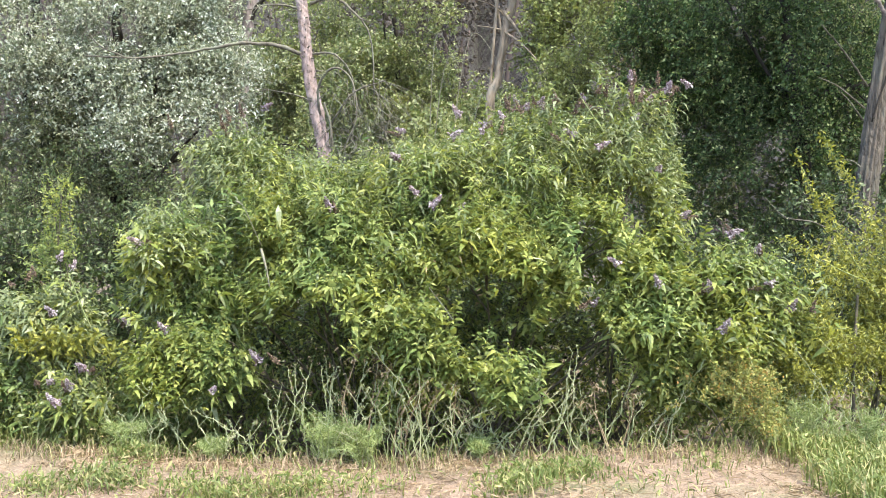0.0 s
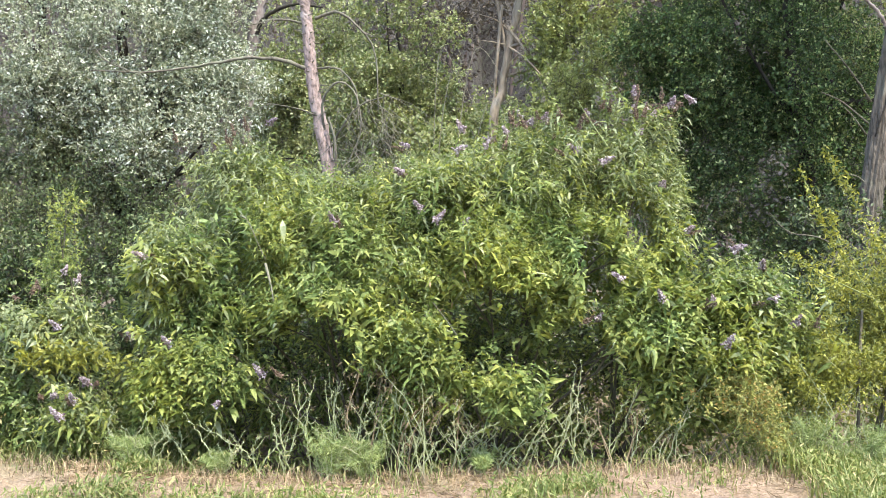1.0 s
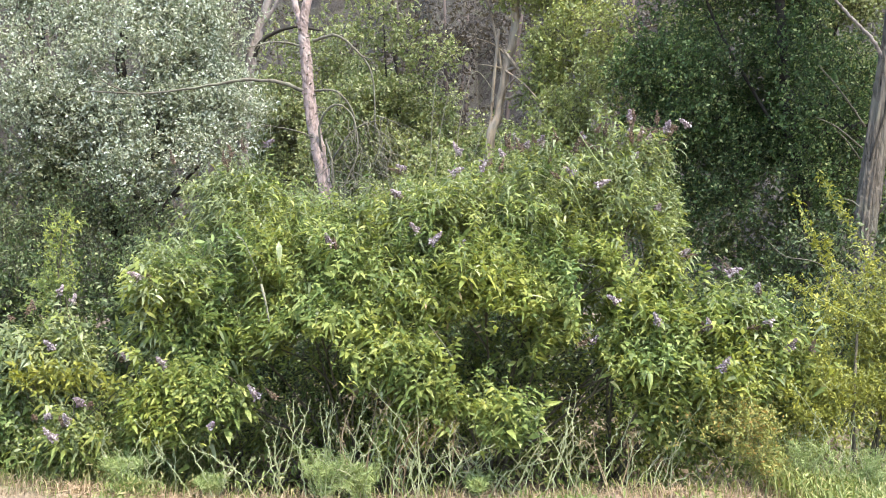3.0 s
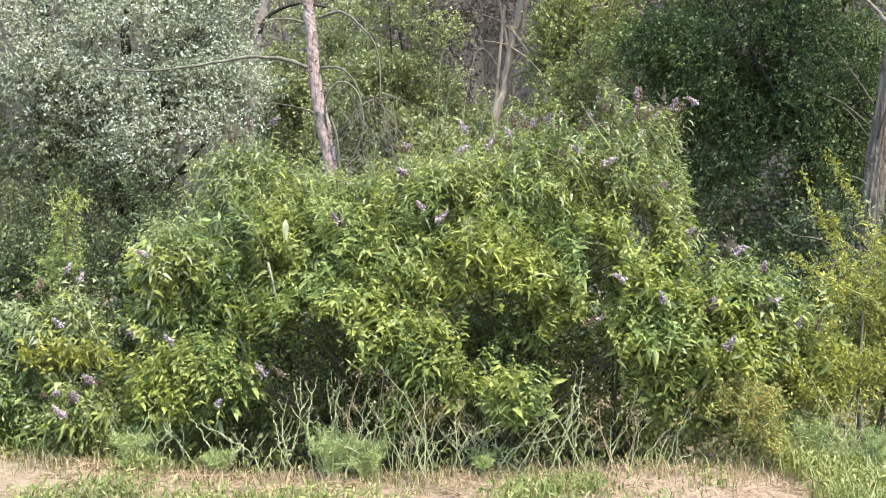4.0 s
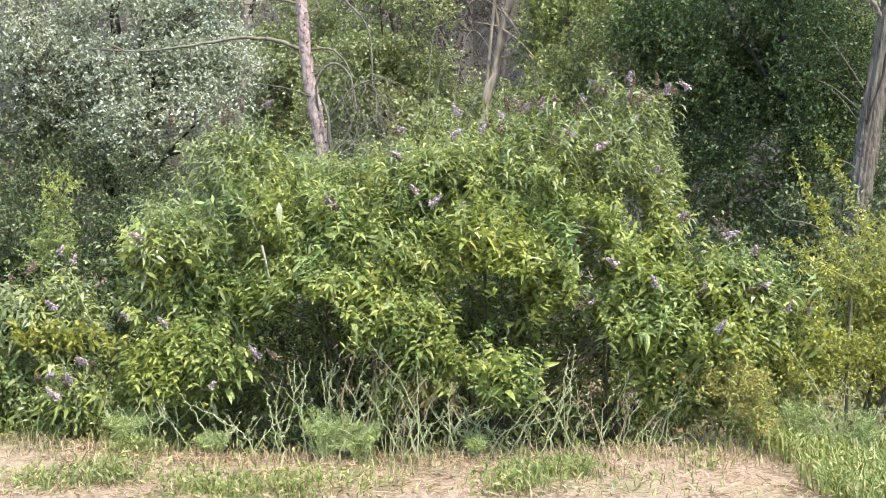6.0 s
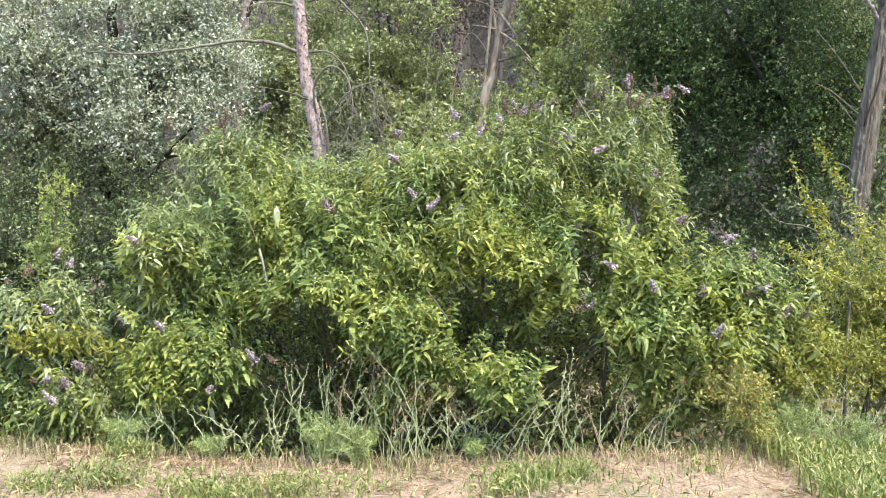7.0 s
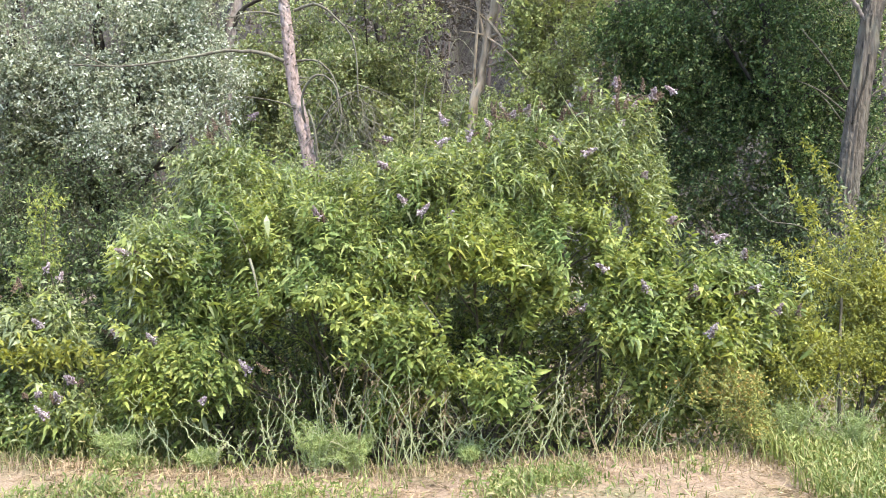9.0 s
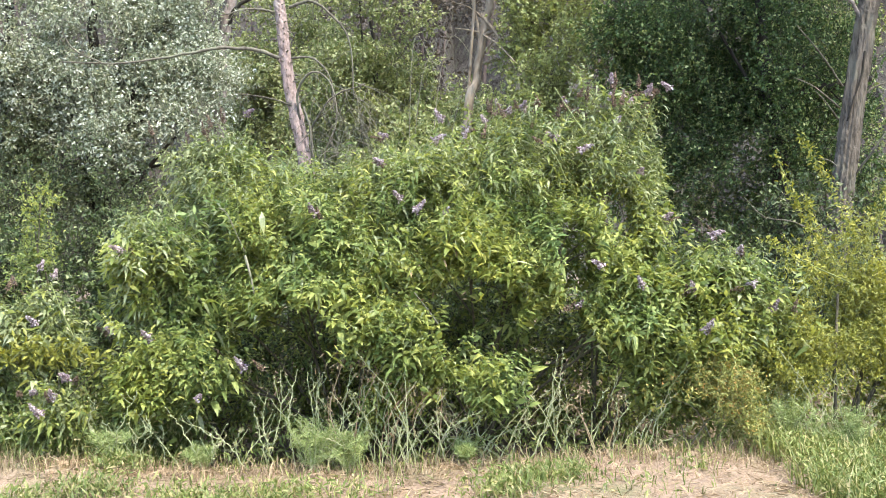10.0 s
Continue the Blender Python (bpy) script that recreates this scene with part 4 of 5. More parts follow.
for pts, r0 in (([(5.71, 13, 3.8), (5.24, 12.6, 4.18), (4.86, 12.4, 4.50)], 0.015), ([(5.67, 13, 3.5), (5.2, 12.7, 3.74), (4.9, 12.6, 3.85)], 0.012), ([(5.64, 13, 3.35), (5.39, 12.8, 3.55), (5.2, 12.7, 3.7)], 0.012),
                ([(5.9, 13, 3.6), (6.15, 12.9, 3.78), (6.5, 12.8, 3.85)], 0.02), ([(5.8, 13, 2.5), (6.04, 12.7, 2.96), (6.3, 12.6, 3.4)], 0.018), ([(5.68, 13, 2.6), (5.5, 12.9, 2.75), (5.35, 12.9, 2.8)], 0.012)):
    trunk_part("dead_branch", pts, r0, r0 * 0.4, M_DEADWOOD, poplar, 6, 0.08, n=14)
# unseen crown, added above the trunk to throw shade on the dark tree
PO = spread((6.8, 12.9, 9.0), (2.0, 1.6, 1.3), 18, 0.8, 61)
limbs(poplar, (6.3, 13, 7.4), PO, M_GREYBARK, 0.06, 10, 9)
leafy(poplar, PO, M_DARK, M_DARKBARK, 45, 8, 0.09, 0.06, seed=63)


# ---- shrubs ----
def shrub(name, x, y, clumps, mat, label, per, k, length, width, seed, stems=6, stem_mat=M_STEM, stem_r=0.018, twig_mat=M_SHOOT, **more):
    bush = root(name, x, y, label, "shrub")
    r = np.random.default_rng(seed)
    for n in range(stems):
        c = np.array(clumps[n % len(clumps)][0])
        b = np.array([x + 0.1 * r.normal(), y + 0.1 * r.normal(), float(height(x, y)) - 0.03])
        g = Geo()
        tube(g, smooth_line([b, (b + c) / 2 + [0.06 * r.normal(), 0, 0.12], c], 9), stem_r, stem_r * 0.35, 5, 0.06)
        part("stem", g, stem_mat, bush)
    leafy(bush, clumps, mat, twig_mat, per, k, length, width, "foliage", seed=seed, **more)
    return bush


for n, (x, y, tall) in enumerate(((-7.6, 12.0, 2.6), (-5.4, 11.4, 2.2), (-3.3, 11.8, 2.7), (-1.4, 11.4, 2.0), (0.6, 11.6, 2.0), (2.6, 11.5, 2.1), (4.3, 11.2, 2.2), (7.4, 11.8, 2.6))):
    shrub("shaded_shrub", x, y, spread((x, y, tall * 0.48), (1.15, 0.55, tall * 0.46), 20, 0.5, 71 + n), M_SHRUB_SHADED, "dark green undergrowth shrub below the trees, shade put into its leaf colour", 30 if abs(x) < 2.7 or x < -6 or x > 6 else 100, 9, 0.07, 0.034, 171 + n, gaps=-0.8, twig_mat=M_DARKBARK)
shrub("shaded_shrub", -4.9, 12.5, spread((-4.9, 12.5, 1.7), (1.25, 0.35, 1.35), 26, 0.42, 70), M_SHRUB_SHADED, "fine-leaved dark green shrub before the silver willow, shade put into its leaf colour", 60, 9, 0.05, 0.024, 170, gaps=-0.5, twig_mat=M_DARKBARK)
shrub("shaded_shrub", -3.7, 10.5, spread((-3.7, 10.5, 1.15), (0.5, 0.3, 0.85), 12, 0.36, 69), M_SHRUB_SHADED, "dark green shrub filling the gap beside the bush, shade put into its leaf colour", 80, 9, 0.06, 0.028, 169, gaps=-0.9, twig_mat=M_DARKBARK)
# dark backing behind the bush, its shade painted into the leaf colour
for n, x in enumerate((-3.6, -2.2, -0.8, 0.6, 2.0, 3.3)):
    shrub("shaded_shrub", x, 9.8, spread((x, 9.8, 0.7), (0.75, 0.35, 0.65), 12, 0.38, 471 + n), M_SHRUB_SHADED, "low dark green shrub behind the bush, its shade put into the leaf colour", 85, 9, 0.08, 0.04, 571 + n, gaps=-0.9, twig_mat=M_DARKBARK)
for n, (x, y, tall) in enumerate(((-9.0, 18.0, 4.0), (-6.3, 19.0, 4.0), (-3.6, 18.0, 4.0), (-2.7, 16.4, 3.9), (-0.6, 17.0, 4.3), (0.7, 23.0, 5.7), (1.5, 18.8, 4.7), (4.4, 18.5, 4.5), (8.0, 18.0, 5.0))):
    shrub("undergrowth_shrub", x, y, spread((x, y, tall * 0.48), (1.7, 0.6, tall * 0.46), 22, 0.75, 271 + n), M_MID, "tall green shrub in the undergrowth of the wood", 38 if -3 < x < 3 else 11, 9, 0.1, 0.055, 371 + n, gaps=-0.9, twig_mat=M_DARKBARK)
shrub("yellow_green_shrub", -3.95, 9.6, spread((-3.95, 9.6, 1.8), (0.26, 0.2, 0.55), 9, 0.2, 77), M_BUDD, "slim yellow-green shrub among dark foliage", 200, 8, 0.042, 0.02, 78, twig=0.25, thick=0.002)
shrub("yellow_green_shrub", -3.05, 7.6, [((-2.95, 7.48, 0.84), (0.26, 0.14, 0.13)), ((-3.3, 7.5, 0.86), (0.24, 0.14, 0.12)), ((-2.6, 7.45, 0.74), (0.16, 0.12, 0.1))], M_YELL, "small yellow-green spray between the butterfly bushes", 300, 8, 0.075, 0.026, 79, 3, stem_r=0.008, twig=0.2, thick=0.002)
sap = shrub("acacia_sapling", 3.5, 7.9, spread((3.75, 7.95, 0.85), (0.85, 0.4, 0.75), 36, 0.3, 81) + [((2.95, 7.6, 0.75), (0.28, 0.22, 0.3)), ((3.75, 7.7, 1.7), (0.28, 0.22, 0.26)), ((3.15, 7.8, 1.1), (0.22, 0.2, 0.25)), ((2.75, 7.55, 0.42), (0.24, 0.2, 0.28)), ((3.2, 7.6, 0.5), (0.3, 0.2, 0.35)), ((3.7, 7.6, 0.6), (0.35, 0.2, 0.4)), ((2.62, 7.7, 0.85), (0.22, 0.2, 0.24)), ((2.4, 7.5, 0.72), (0.24, 0.16, 0.14)), ((3.25, 8.0, 1.4), (0.4, 0.28, 0.34)), ((3.75, 8.0, 1.65), (0.45, 0.3, 0.36)), ((3.45, 7.55, 0.95), (0.34, 0.2, 0.3)), ((3.1, 7.5, 0.8), (0.26, 0.16, 0.22)), ((2.95, 7.75, 1.05), (0.28, 0.22, 0.26)), ((2.5, 7.42, 0.86), (0.34, 0.18, 0.16)), ((2.7, 7.4, 0.62), (0.3, 0.18, 0.2)), ((2.1, 7.36, 0.74), (0.2, 0.14, 0.1))],
            M_YELL, "yellow-green feathery sapling with long upright sprays", 300, 10, 0.040, 0.016, 82, twig=0.22, thick=0.0016)
g, tw = Geo(), Geo()
r = np.random.default_rng(83)
for pts in ([(3.45, 7.7, 1.7), (3.25, 7.6, 2.08), (3.11, 7.5, 2.25), (2.98, 7.5, 2.47)], [(3.3, 7.8, 1.5), (3.08, 7.75, 1.85), (2.98, 7.7, 2.03), (2.85, 7.7, 2.36)],
            [(3.5, 7.7, 1.2), (3.2, 7.6, 1.6), (3.08, 7.6, 1.86), (3.06, 7.6, 2.0)], [(3.4, 7.6, 1.3), (2.95, 7.5, 1.5), (2.7, 7.5, 1.65)], [(3.6, 7.6, 1.7), (3.65, 7.5, 2.0), (3.72, 7.5, 2.25)]):
    line = smooth_line(pts, 30)
    tube(tw, line, 0.007, 0.002, 4)
    for q in line:
        m = 6
        leaves(g, q + r.normal(size=(m, 3)) * 0.02, ball(m, r) + [0, 0, 0.2], ball(m, r) + [0, 0, 1], 0.045, 0.017, 0.2)
stem = Geo()
tube(stem, smooth_line([(3.32, 7.7, float(height(3.32, 7.7)) - 0.03), (3.28, 7.66, 0.4), (3.31, 7.7, 0.75), (3.4, 7.85, 1.2)], 16), 0.02, 0.011, 8, 0.06)
part("stem", stem, M_STEM, sap, smooth=True)
part("spray_leaves", g, M_YELL, sap, kind="stuff")
part("spray_stem_mass", tw, M_SHOOT, sap, kind="stuff")
shrub("orange_tinged_shrub", 2.1, 7.25, spread((2.10, 7.2, 0.36), (0.42, 0.14, 0.36), 28, 0.18, 85) + [((2.2, 7.15, 0.72), (0.2, 0.14, 0.12))], M_ORANGE, "low shrub with yellow and orange tinged leaves", 420, 8, 0.031, 0.013, 86, 4, stem_r=0.006, twig=0.15, thick=0.0016)
low = root("dead_branch", 4.2, 10.0, "long pale dead branch hanging in the undergrowth", "branch")
g = Geo()
tube(g, smooth_line([(4.4, 10, float(height(4.4, 10)) - 0.02), (4.25, 10, 1.5), (3.91, 10, 1.84), (3.55, 10, 1.92), (3.34, 10, 2.13)], 20), 0.010, 0.004, 5, 0.08)
part("wood", g, M_DEADWOOD, low)
g = Geo()
tube(g, smooth_line([(3.75, 10.1, 0.95), (3.5, 10.3, 1.35), (3.2, 10.5, 1.75), (2.95, 10.6, 1.85)], 14), 0.009, 0.004, 5, 0.08)
tube(g, smooth_line([(4.05, 10.0, 1.72), (3.9, 10.05, 1.3), (3.75, 10.1, 0.95)], 8), 0.011, 0.008, 5, 0.08)
part("side_branch", g, M_DEADWOOD, low)


# ---- weeds and grass ----
def blades(geo, p, tall, lean, wide, r):
    """Bent grass blades of two joints."""
    n = len(p)
    a = r.random(n) * 2 * np.pi
    o = np.stack([np.cos(a), np.sin(a), 0 * a], 1)
    s = np.stack([-np.sin(a), np.cos(a), 0 * a], 1)
    up = np.array([0, 0, 1.0])
    tall, lean, wide = (np.broadcast_to(np.asarray(x, float), (n,))[:, None] for x in (tall, lean, wide))
    m1 = p + up * tall * 0.5 + o * tall * lean * 0.25
    m2 = p + up * tall * (1 - 0.3 * lean) + o * tall * lean
    v = np.stack([p - s * wide, p + s * wide, m1 - s * wide * 0.8, m1 + s * wide * 0.8, m2], 1)
    f = np.array([[0, 1, 3], [0, 3, 2], [2, 3, 4]])
    geo.add(v, f[None] + np.arange(n)[:, None, None] * 5)


def on_ground(x, y):
    return np.stack([x, y, height(x, y) - 0.01], 1)


r = np.random.default_rng(91)
g = Geo()
n = 25000
x, y = r.uniform(-6, 6, n), 7.2 - 4.5 * r.random(n) ** 1.4
keep = (r.random(n) < 0.65) | (x < 0.9) | (x > 2.6) | (y < 5.9)
x, y, n = x[keep], y[keep], keep.sum()
p = on_ground(x, y) + [0, 0, 0.012]
a = r.random(n) * 2 * np.pi
leaves(g, p + np.array([0, 0, 1.0]) * (0.02 * r.random((n, 1))), np.stack([np.cos(a), np.sin(a), 0.22 * r.normal(size=n)], 1), ball(n, r) * 0.5 + [0, 0, 1], 0.06 + 0.12 * r.random(n), 0.006, 0.05, False)
n = 6500
x, y = r.uniform(-5, 5, n), 7.08 + 0.17 * r.normal(size=n)
blades(g, on_ground(x, y), 0.04 + 0.14 * r.random(n) ** 2, 0.4 + 1.2 * r.random(n), 0.003, r)
# loose heaps of mown straw
for n in range(150):
    cx, cy, m = r.uniform(-4.5, 2.6), r.uniform(5.2, 7.1), 45
    if cx > 0.9 and cy > 6.2 and n % 3:
        continue
    sz = 0.05 + 0.12 * r.random()
    q = on_ground(cx + sz * r.normal(size=m), cy + sz * r.normal(size=m))
    q[:, 2] += 0.02 + sz * 0.5 * r.random(m) * np.exp(-((q[:, 0] - cx) ** 2 + (q[:, 1] - cy) ** 2) / (1.5 * sz * sz))
    leaves(g, q, r.normal(size=(m, 3)) * [1, 1, 0.35], ball(m, r) + [0, 0, 0.8], 0.05 + 0.1 * r.random(m), 0.008, 0.1, False)
straw = part("straw_litter", g, M_STRAW, kind="stuff")
tagged(straw, "pale mown straw and dry grass lying on the ground", "dry grass")

g, lw = Geo(), Geo()
TUFTS = [(-2.62, 6.15, 0.13, 110), (-2.28, 6.4, 0.15, 200), (-2.3, 7.0, 0.1, 160), (-1.58, 6.15, 0.2, 150), (-1.29, 6.15, 0.25, 190), (-0.93, 6.3, 0.2, 130), (0.6, 6.45, 0.17, 210), (0.46, 6.15, 0.13, 120), (0.93, 6.6, 0.13, 130),
         (-0.5, 6.4, 0.25, 60), (1.45, 6.2, 0.15, 25), (1.9, 6.7, 0.08, 30)]


def weed_leaves(x, y, tall):
    """Loose upright leaves of low weeds."""
    n = len(x)
    p = on_ground(x, y)
    p[:, 2] += tall * r.random(n)
    leaves(lw, p, r.normal(size=(n, 3)) * 0.6 + [0, 0, 0.7], ball(n, r) + [0, -0.3, 0.8], 0.035 + 0.05 * r.random(n) + 0.05 * (y > 7.9), 0.011 + 0.008 * r.random(n) + 0.015 * (y > 7.9), 0.3 * r.random(n), False)


for cx, cy, rad, m in TUFTS:
    x, y = cx + rad * r.normal(size=m), cy + rad * 0.8 * r.normal(size=m)
    blades(g, on_ground(x, y), 0.05 + 0.15 * r.random(m), 0.3 + 0.9 * r.random(m), 0.004, r)
    weed_leaves(cx + rad * r.normal(size=m * 2), cy + rad * 0.8 * r.normal(size=m * 2), 0.13)
m = 6500
x = 2.45 + 1.9 * r.random(m) ** 0.9
y = 5.2 + 2.6 * r.random(m)
keep = x > 2.45 + 0.14 * np.sin(y * 5) + 0.05 * (y - 6) + 0.12 * r.normal(size=m)
p = on_ground(x[keep], y[keep])
blades(g, p, 0.08 + 0.3 * r.random(len(p)) ** 1.5, 0.2 + 0.8 * r.random(len(p)), 0.005, r)
weed_leaves(np.tile(x[keep], 2) + 0.05 * r.normal(size=2 * keep.sum()), np.tile(y[keep], 2), 0.22)
m = 1700
x = r.uniform(-5.5, 5.0, m)
y = 6.95 + 0.3 * np.abs(r.normal(size=m)) + 0.12 * np.sin(3.1 * x + 1.5 * np.sin(1.7 * x))
blades(g, on_ground(x, y), 0.04 + 0.26 * r.random(m) ** 2, 0.2 + 0.9 * r.random(m), 0.0035, r)
weed_leaves(r.uniform(-5.5, 5.0, 3000), 7.2 + 0.35 * np.abs(r.normal(size=3000)), 0.2)
for n in range(3):
    weed_leaves(r.uniform(-7, 7, 5000), r.uniform(7.9, 11.0, 5000), 0.35 + 0.2 * n)
m = 1500
x, y = r.uniform(-5.5, 5.0, m), r.uniform(4.5, 7.4, m)
blades(g, on_ground(x, y), 0.04 + 0.09 * r.random(m), 0.3 + 0.9 * r.random(m), 0.004, r)
m = 5000
x, y = r.uniform(-5.5, -2.2, m), r.uniform(7.4, 9.5, m)
blades(g, on_ground(x, y), 0.15 + 0.45 * r.random(m), 0.2 + 0.7 * r.random(m), 0.005, r)
weed_leaves(r.uniform(-5.5, -2.2, 9000), r.uniform(7.4, 9.0, 9000), 0.6)
grass = part("green_grass", g, M_GRASS, kind="stuff")
tagged(grass, "green and yellowing grass growing in tufts", "grass")
weeds = part("low_weeds", lw, M_GRASS, kind="stuff")
tagged(weeds, "low leafy green weeds between dry grass", "weeds")


def feathery_weed(x, y, size, label, seed):
    r = np.random.default_rng(seed)
    plant = root("feathery_weed", x, y, label, "weed", "feathery weeds")
    g, st = Geo(), Geo()
    z = float(height(x, y))
    for n in range(34):
        b = np.array([x + 0.07 * size * r.normal(), y + 0.05 * r.normal(), z - 0.02])
        e = b + np.array([0.30 * size * r.normal(), 0.12 * r.normal(), size * (0.6 + 0.4 * r.random())])
        line = smooth_line([b, (b + e) / 2 + [0, 0, 0.06], e], 14)
        tube(st, line, 0.003, 0.001, 3)
        for q in line[3:]:
            m = 5
            leaves(g, np.repeat(q[None], m, 0), ball(m, r) + [0, 0, 0.7], ball(m, r), 0.06, 0.006, 0.1, False)
    part("foliage", g, M_FERN, plant, kind="stuff")
    part("stem_mass", st, M_STALK, plant, kind="stuff")


feathery_weed(-0.88, 7.12, 0.42, "feathery pale green weed at the foot of the bush", 101)
feathery_weed(-0.62, 7.2, 0.34, "feathery pale green weed at the foot of the bush", 102)
feathery_weed(-2.42, 7.25, 0.3, "upright leafy weed at the foot of the bush", 103)
for n, (x, y, size) in enumerate(((-1.78, 7.26, 0.2), (0.25, 7.2, 0.18))):
    feathery_weed(x, y, size, "small pale green weed at the foot of the bush", 140 + n)
feathery_weed(2.75, 7.3, 0.5, "tall grey-green weed at the edge of the grass", 104)
feathery_weed(3.2, 7.2, 0.45, "tall grey-green weed at the edge of the grass", 105)


def weed_stalk(x, y, tall, lean, seed):
    """A stiff, wiry stem with short side twigs and small buds."""
    r = np.random.default_rng(seed)
    g = Geo()
    b = np.array([0, 0, -0.03])
    e = np.array([lean, -0.1 + 0.12 * r.normal(), tall])
    mid = e * 0.5 + [0.05 * r.normal(), 0, 0.04]
    line = smooth_line([b, mid, e], 16)
    line[1:-1] += 0.006 * r.normal(size=(14, 3))
    tube(g, line, 0.005, 0.002, 5)
    for k in range(3, 16):
        if r.random() < 0.6:
            q = line[k]
            d = unit(np.array([r.choice([-1, 1]) * (0.4 + 0.4 * r.random()), 0.3 * r.normal(), 0.85]))
            ln = (0.015 + 0.05 * r.random() + (0.2 if r.random() < 0.22 else 0.0)) * (1.15 - k / 16)
            w = q + d * ln
            tube(g, smooth_line([q, (q + w) / 2 + [0, 0, -0.01], w], 5), 0.0026, 0.0014, 4)
            bud = w + ball(4, r) * 0.006
            leaves(g, bud, ball(4, r), ball(4, r), 0.013, 0.008, 0.1)
        if r.random() < 0.3:
            leaves(g, line[k][None], ball(1, r), ball(1, r), 0.022, 0.007, 0.3)
    me = g.mesh("weed_stalk", M_STALK)
    ob = new("weed_stalk", me)
    ob.matrix_world = Matrix.Translation((x, y, float(height(x, y))))
    return tagged(ob, "wiry pale green weed stalk with short side twigs", "weed", "weed stalks")


r = np.random.default_rng(111)
for x, tall, lean in ((-1.2, 0.62, -0.05), (-0.95, 0.75, -0.25), (-0.85, 0.8, 0.0), (-0.6, 0.7, -0.3), (-0.72, 0.85, 0.12), (0.95, 0.85, 0.05), (1.0, 0.8, -0.02), (1.15, 0.6, -0.12), (1.25, 0.55, 0.1),
                      (1.65, 0.72, 0.3), (1.75, 0.5, 0.12), (1.4, 0.45, 0.0), (-0.3, 0.6, 0.3), (0.1, 0.55, 0.35), (0.45, 0.5, -0.35), (0.6, 0.45, 0.3), (0.3, 0.4, -0.2)):
    weed_stalk(x, 7.28 + 0.12 * r.random(), tall, lean, int(1000 * tall + 100 * abs(x)))
for n in range(34):
    weed_stalk(r.uniform(-2.2, 1.9), 7.15 + 0.3 * r.random(), 0.25 + 0.5 * r.random(), 0.22 * r.normal(), 200 + n)
for n in range(9):
    weed_stalk(r.uniform(-2.5, -1.2), 7.14 + 0.2 * r.random(), 0.3 + 0.4 * r.random(), 0.18 * r.normal(), 700 + n)
for n in range(9):
    weed_stalk(r.uniform(-1.0, 1.6), 7.12 + 0.25 * r.random(), 0.2 + 0.3 * r.random(), r.choice([-1, 1]) * (0.3 + 0.25 * r.random()), 400 + n)
for n in range(14):
    weed_stalk(-0.55 + 0.32 * r.normal(), 7.18 + 0.2 * r.random(), 0.5 + 0.42 * r.random(), 0.25 * r.normal(), 500 + n)
weed_stalk(2.98, 7.28, 0.9, -0.33, 431)
for n in range(10):
    weed_stalk(r.uniform(2.5, 3.5), 7.2 + 0.4 * r.random(), 0.4 + 0.4 * r.random(), 0.15 * r.normal(), 300 + n)


def dry_weed(x, y, tall, seed):
    """A dead weed: bent straw-coloured stems hung with shrivelled leaves."""
    r = np.random.default_rng(seed)
    plant = root("dry_weed", x, y, "dead brown weed with shrivelled leaves and bent stems", "weed", "dry weeds")
    z = float(height(x, y))
    for n in range(4):
        e = np.array([x + 0.2 * r.normal(), y + 0.05 * r.normal(), z + tall * (0.7 + 0.4 * r.random())])
        b = np.array([x + 0.03 * r.normal(), y, z - 0.02])
        line = smooth_line([b, (b + e) / 2 + [0.08 * r.normal(), 0, 0.05], e, e + [0.1 * r.normal(), -0.03, -0.02]], 18)
        g = Geo()
        tube(g, line, 0.004, 0.0015, 4)
        stem = part("stem", g, M_STRAW, plant)
        g = Geo()
        for q in line[7:]:
            m = 5
            leaves(g, q + 0.025 * r.normal(size=(m, 3)), ball(m, r) - [0, 0, 0.3], ball(m, r), 0.015 + 0.025 * r.random(m), 0.010, 0.4 * r.random(m))
        part("withered_leaf_mass", g, M_DRYLEAF, stem, kind="stuff")


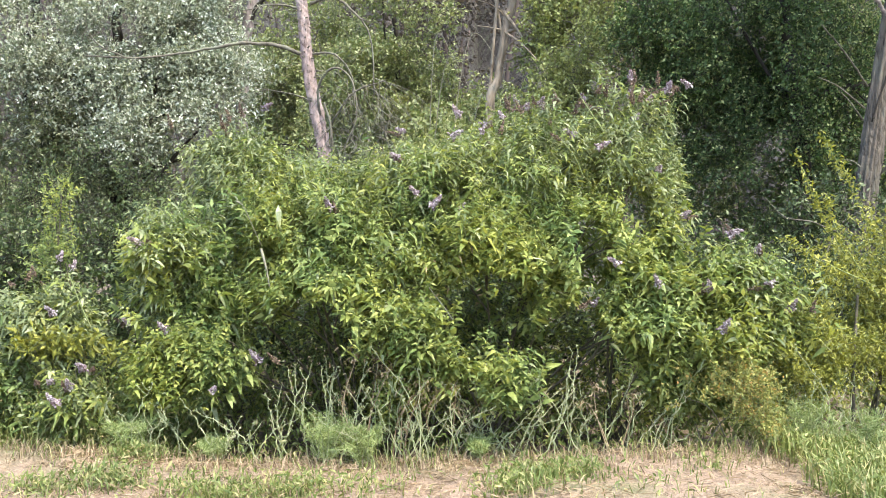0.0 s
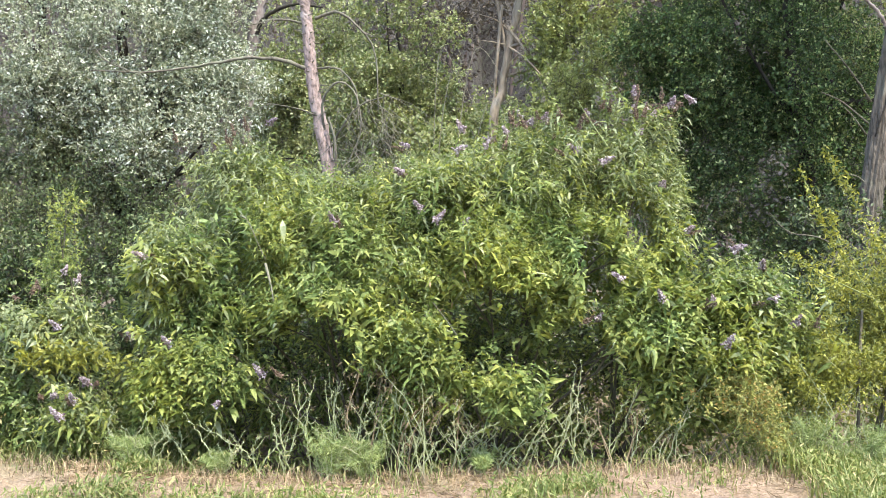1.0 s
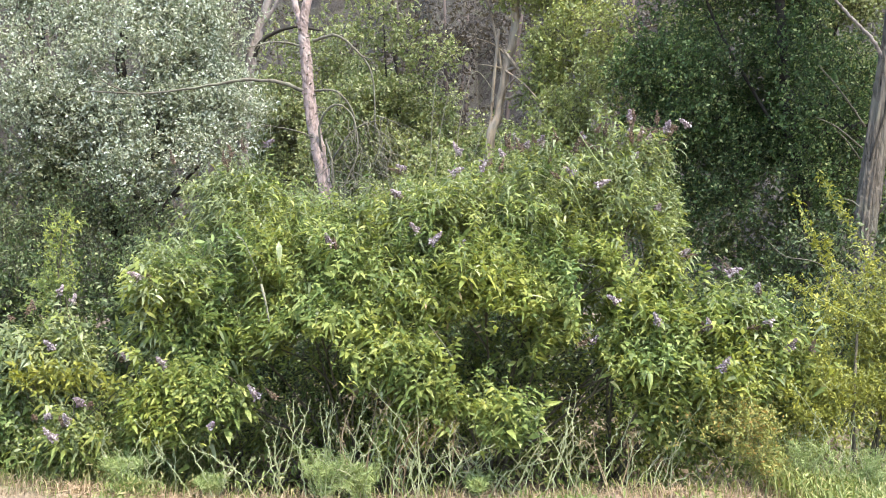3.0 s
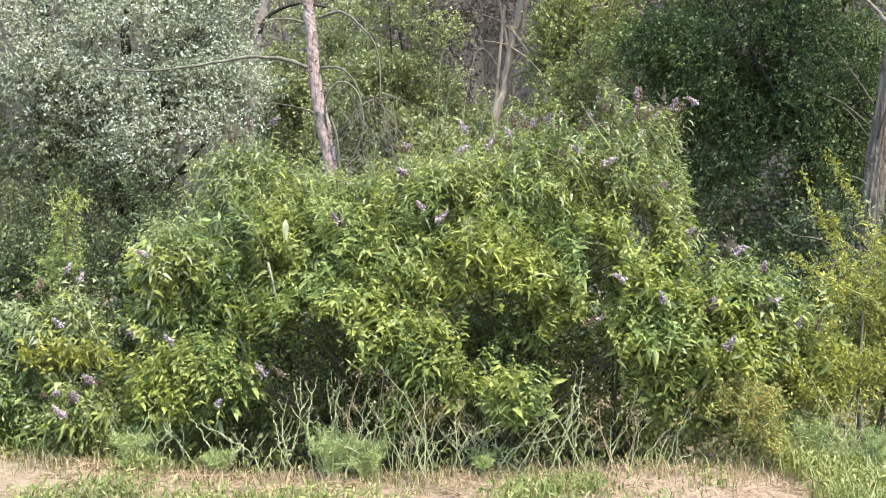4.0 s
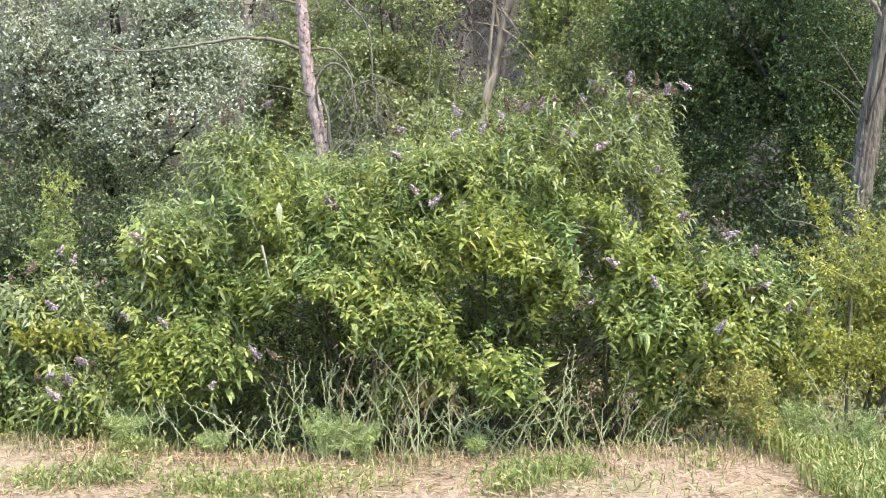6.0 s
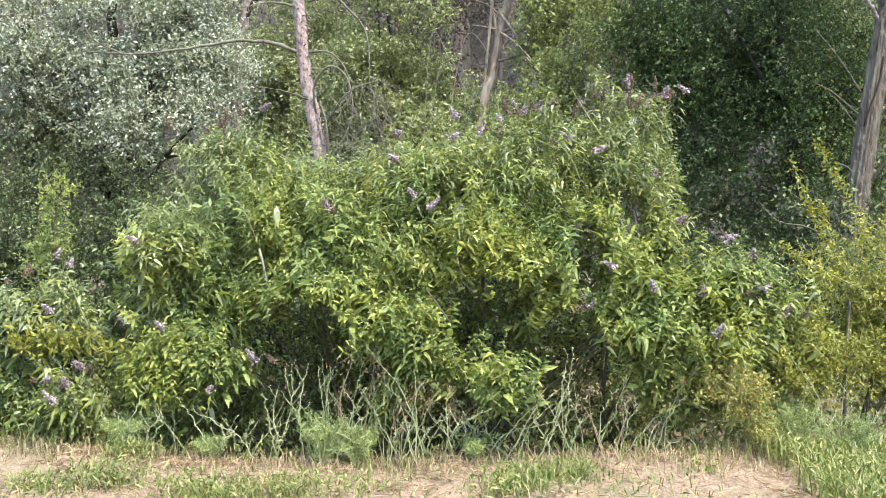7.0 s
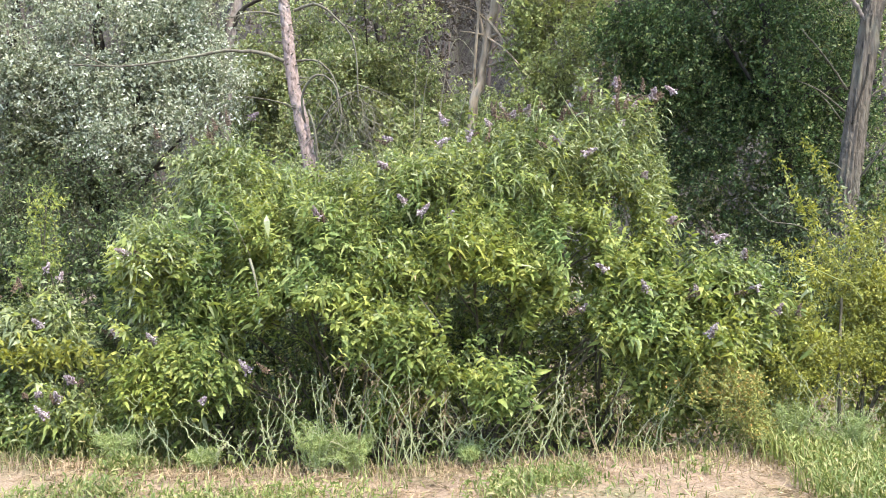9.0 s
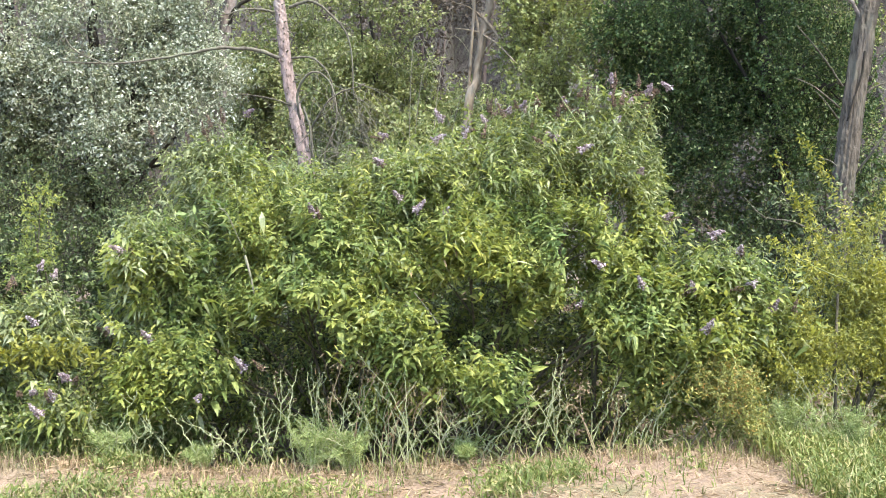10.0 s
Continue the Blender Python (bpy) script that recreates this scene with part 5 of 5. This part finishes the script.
for n, (x, tall) in enumerate(((-0.60, 0.8), (-0.35, 0.62), (0.0, 0.55), (1.28, 0.5))):
    dry_weed(x, 7.22 + 0.03 * (n % 3), tall, 600 + n)


# ---- distant wood ----
g, tw, tr = Geo(), Geo(), Geo()
r = np.random.default_rng(121)
for n in range(46):
    x, y = r.uniform(-26, 26), r.uniform(34, 46)
    h = 11 + 5 * r.random()
    tube(tr, smooth_line([(x, y, -0.1), (x + 0.4 * r.normal(), y, h * 0.5), (x + 0.7 * r.normal(), y, h)], 8), 0.12 + 0.06 * r.random(), 0.05, 7, 0.05)
cl = []
for n in range(64):
    y = r.uniform(28, 44)
    cl.append(((r.uniform(-8, 8), y, r.uniform(3, 15)), (1.7, 1.2, 1.3)))
crown(g, tw, cl, 15, 9, 0.17, 0.08, twig=0.9, seed=122, gaps=-0.3)
wood = new("distant_wood")
tagged(wood, "distant mixed wood with brown trunks and grey-green foliage", "wood", kind="stuff")
part("trunks", tr, M_FARBARK, wood, kind="stuff", smooth=True)
part("foliage", g, M_FAR, wood, kind="stuff")
part("twig_mass", tw, M_DARKBARK, wood, kind="stuff")

# wooded hillside closing the view
hx, hz = np.meshgrid(np.linspace(-120, 120, 121), np.linspace(0, 1, 25), indexing="ij")
hy = 62 + 26 * hz + 2.2 * np.sin(hx * 0.5) + 1.6 * np.sin(hx * 1.3 + 9 * hz) + 0.02 * hx**2 * 0.1
zz = -0.5 + 34 * hz + 1.6 * np.sin(hx * 0.8 + 4 * hz) * hz + 1.0 * np.sin(hx * 2.1) * hz
g = Geo()
i, j = np.meshgrid(np.arange(120), np.arange(24), indexing="ij")
q = np.stack([i * 25 + j, (i + 1) * 25 + j, (i + 1) * 25 + j + 1, i * 25 + j + 1], -1).reshape(-1, 4)
g.add(np.stack([hx, hy, zz], -1), np.concatenate([q[:, [0, 1, 2]], q[:, [0, 2, 3]]]))
backdrop = part("backdrop", g, M_HILL, kind="structure")
tagged(backdrop, "far wooded hillside, brown and dull green", "hillside")
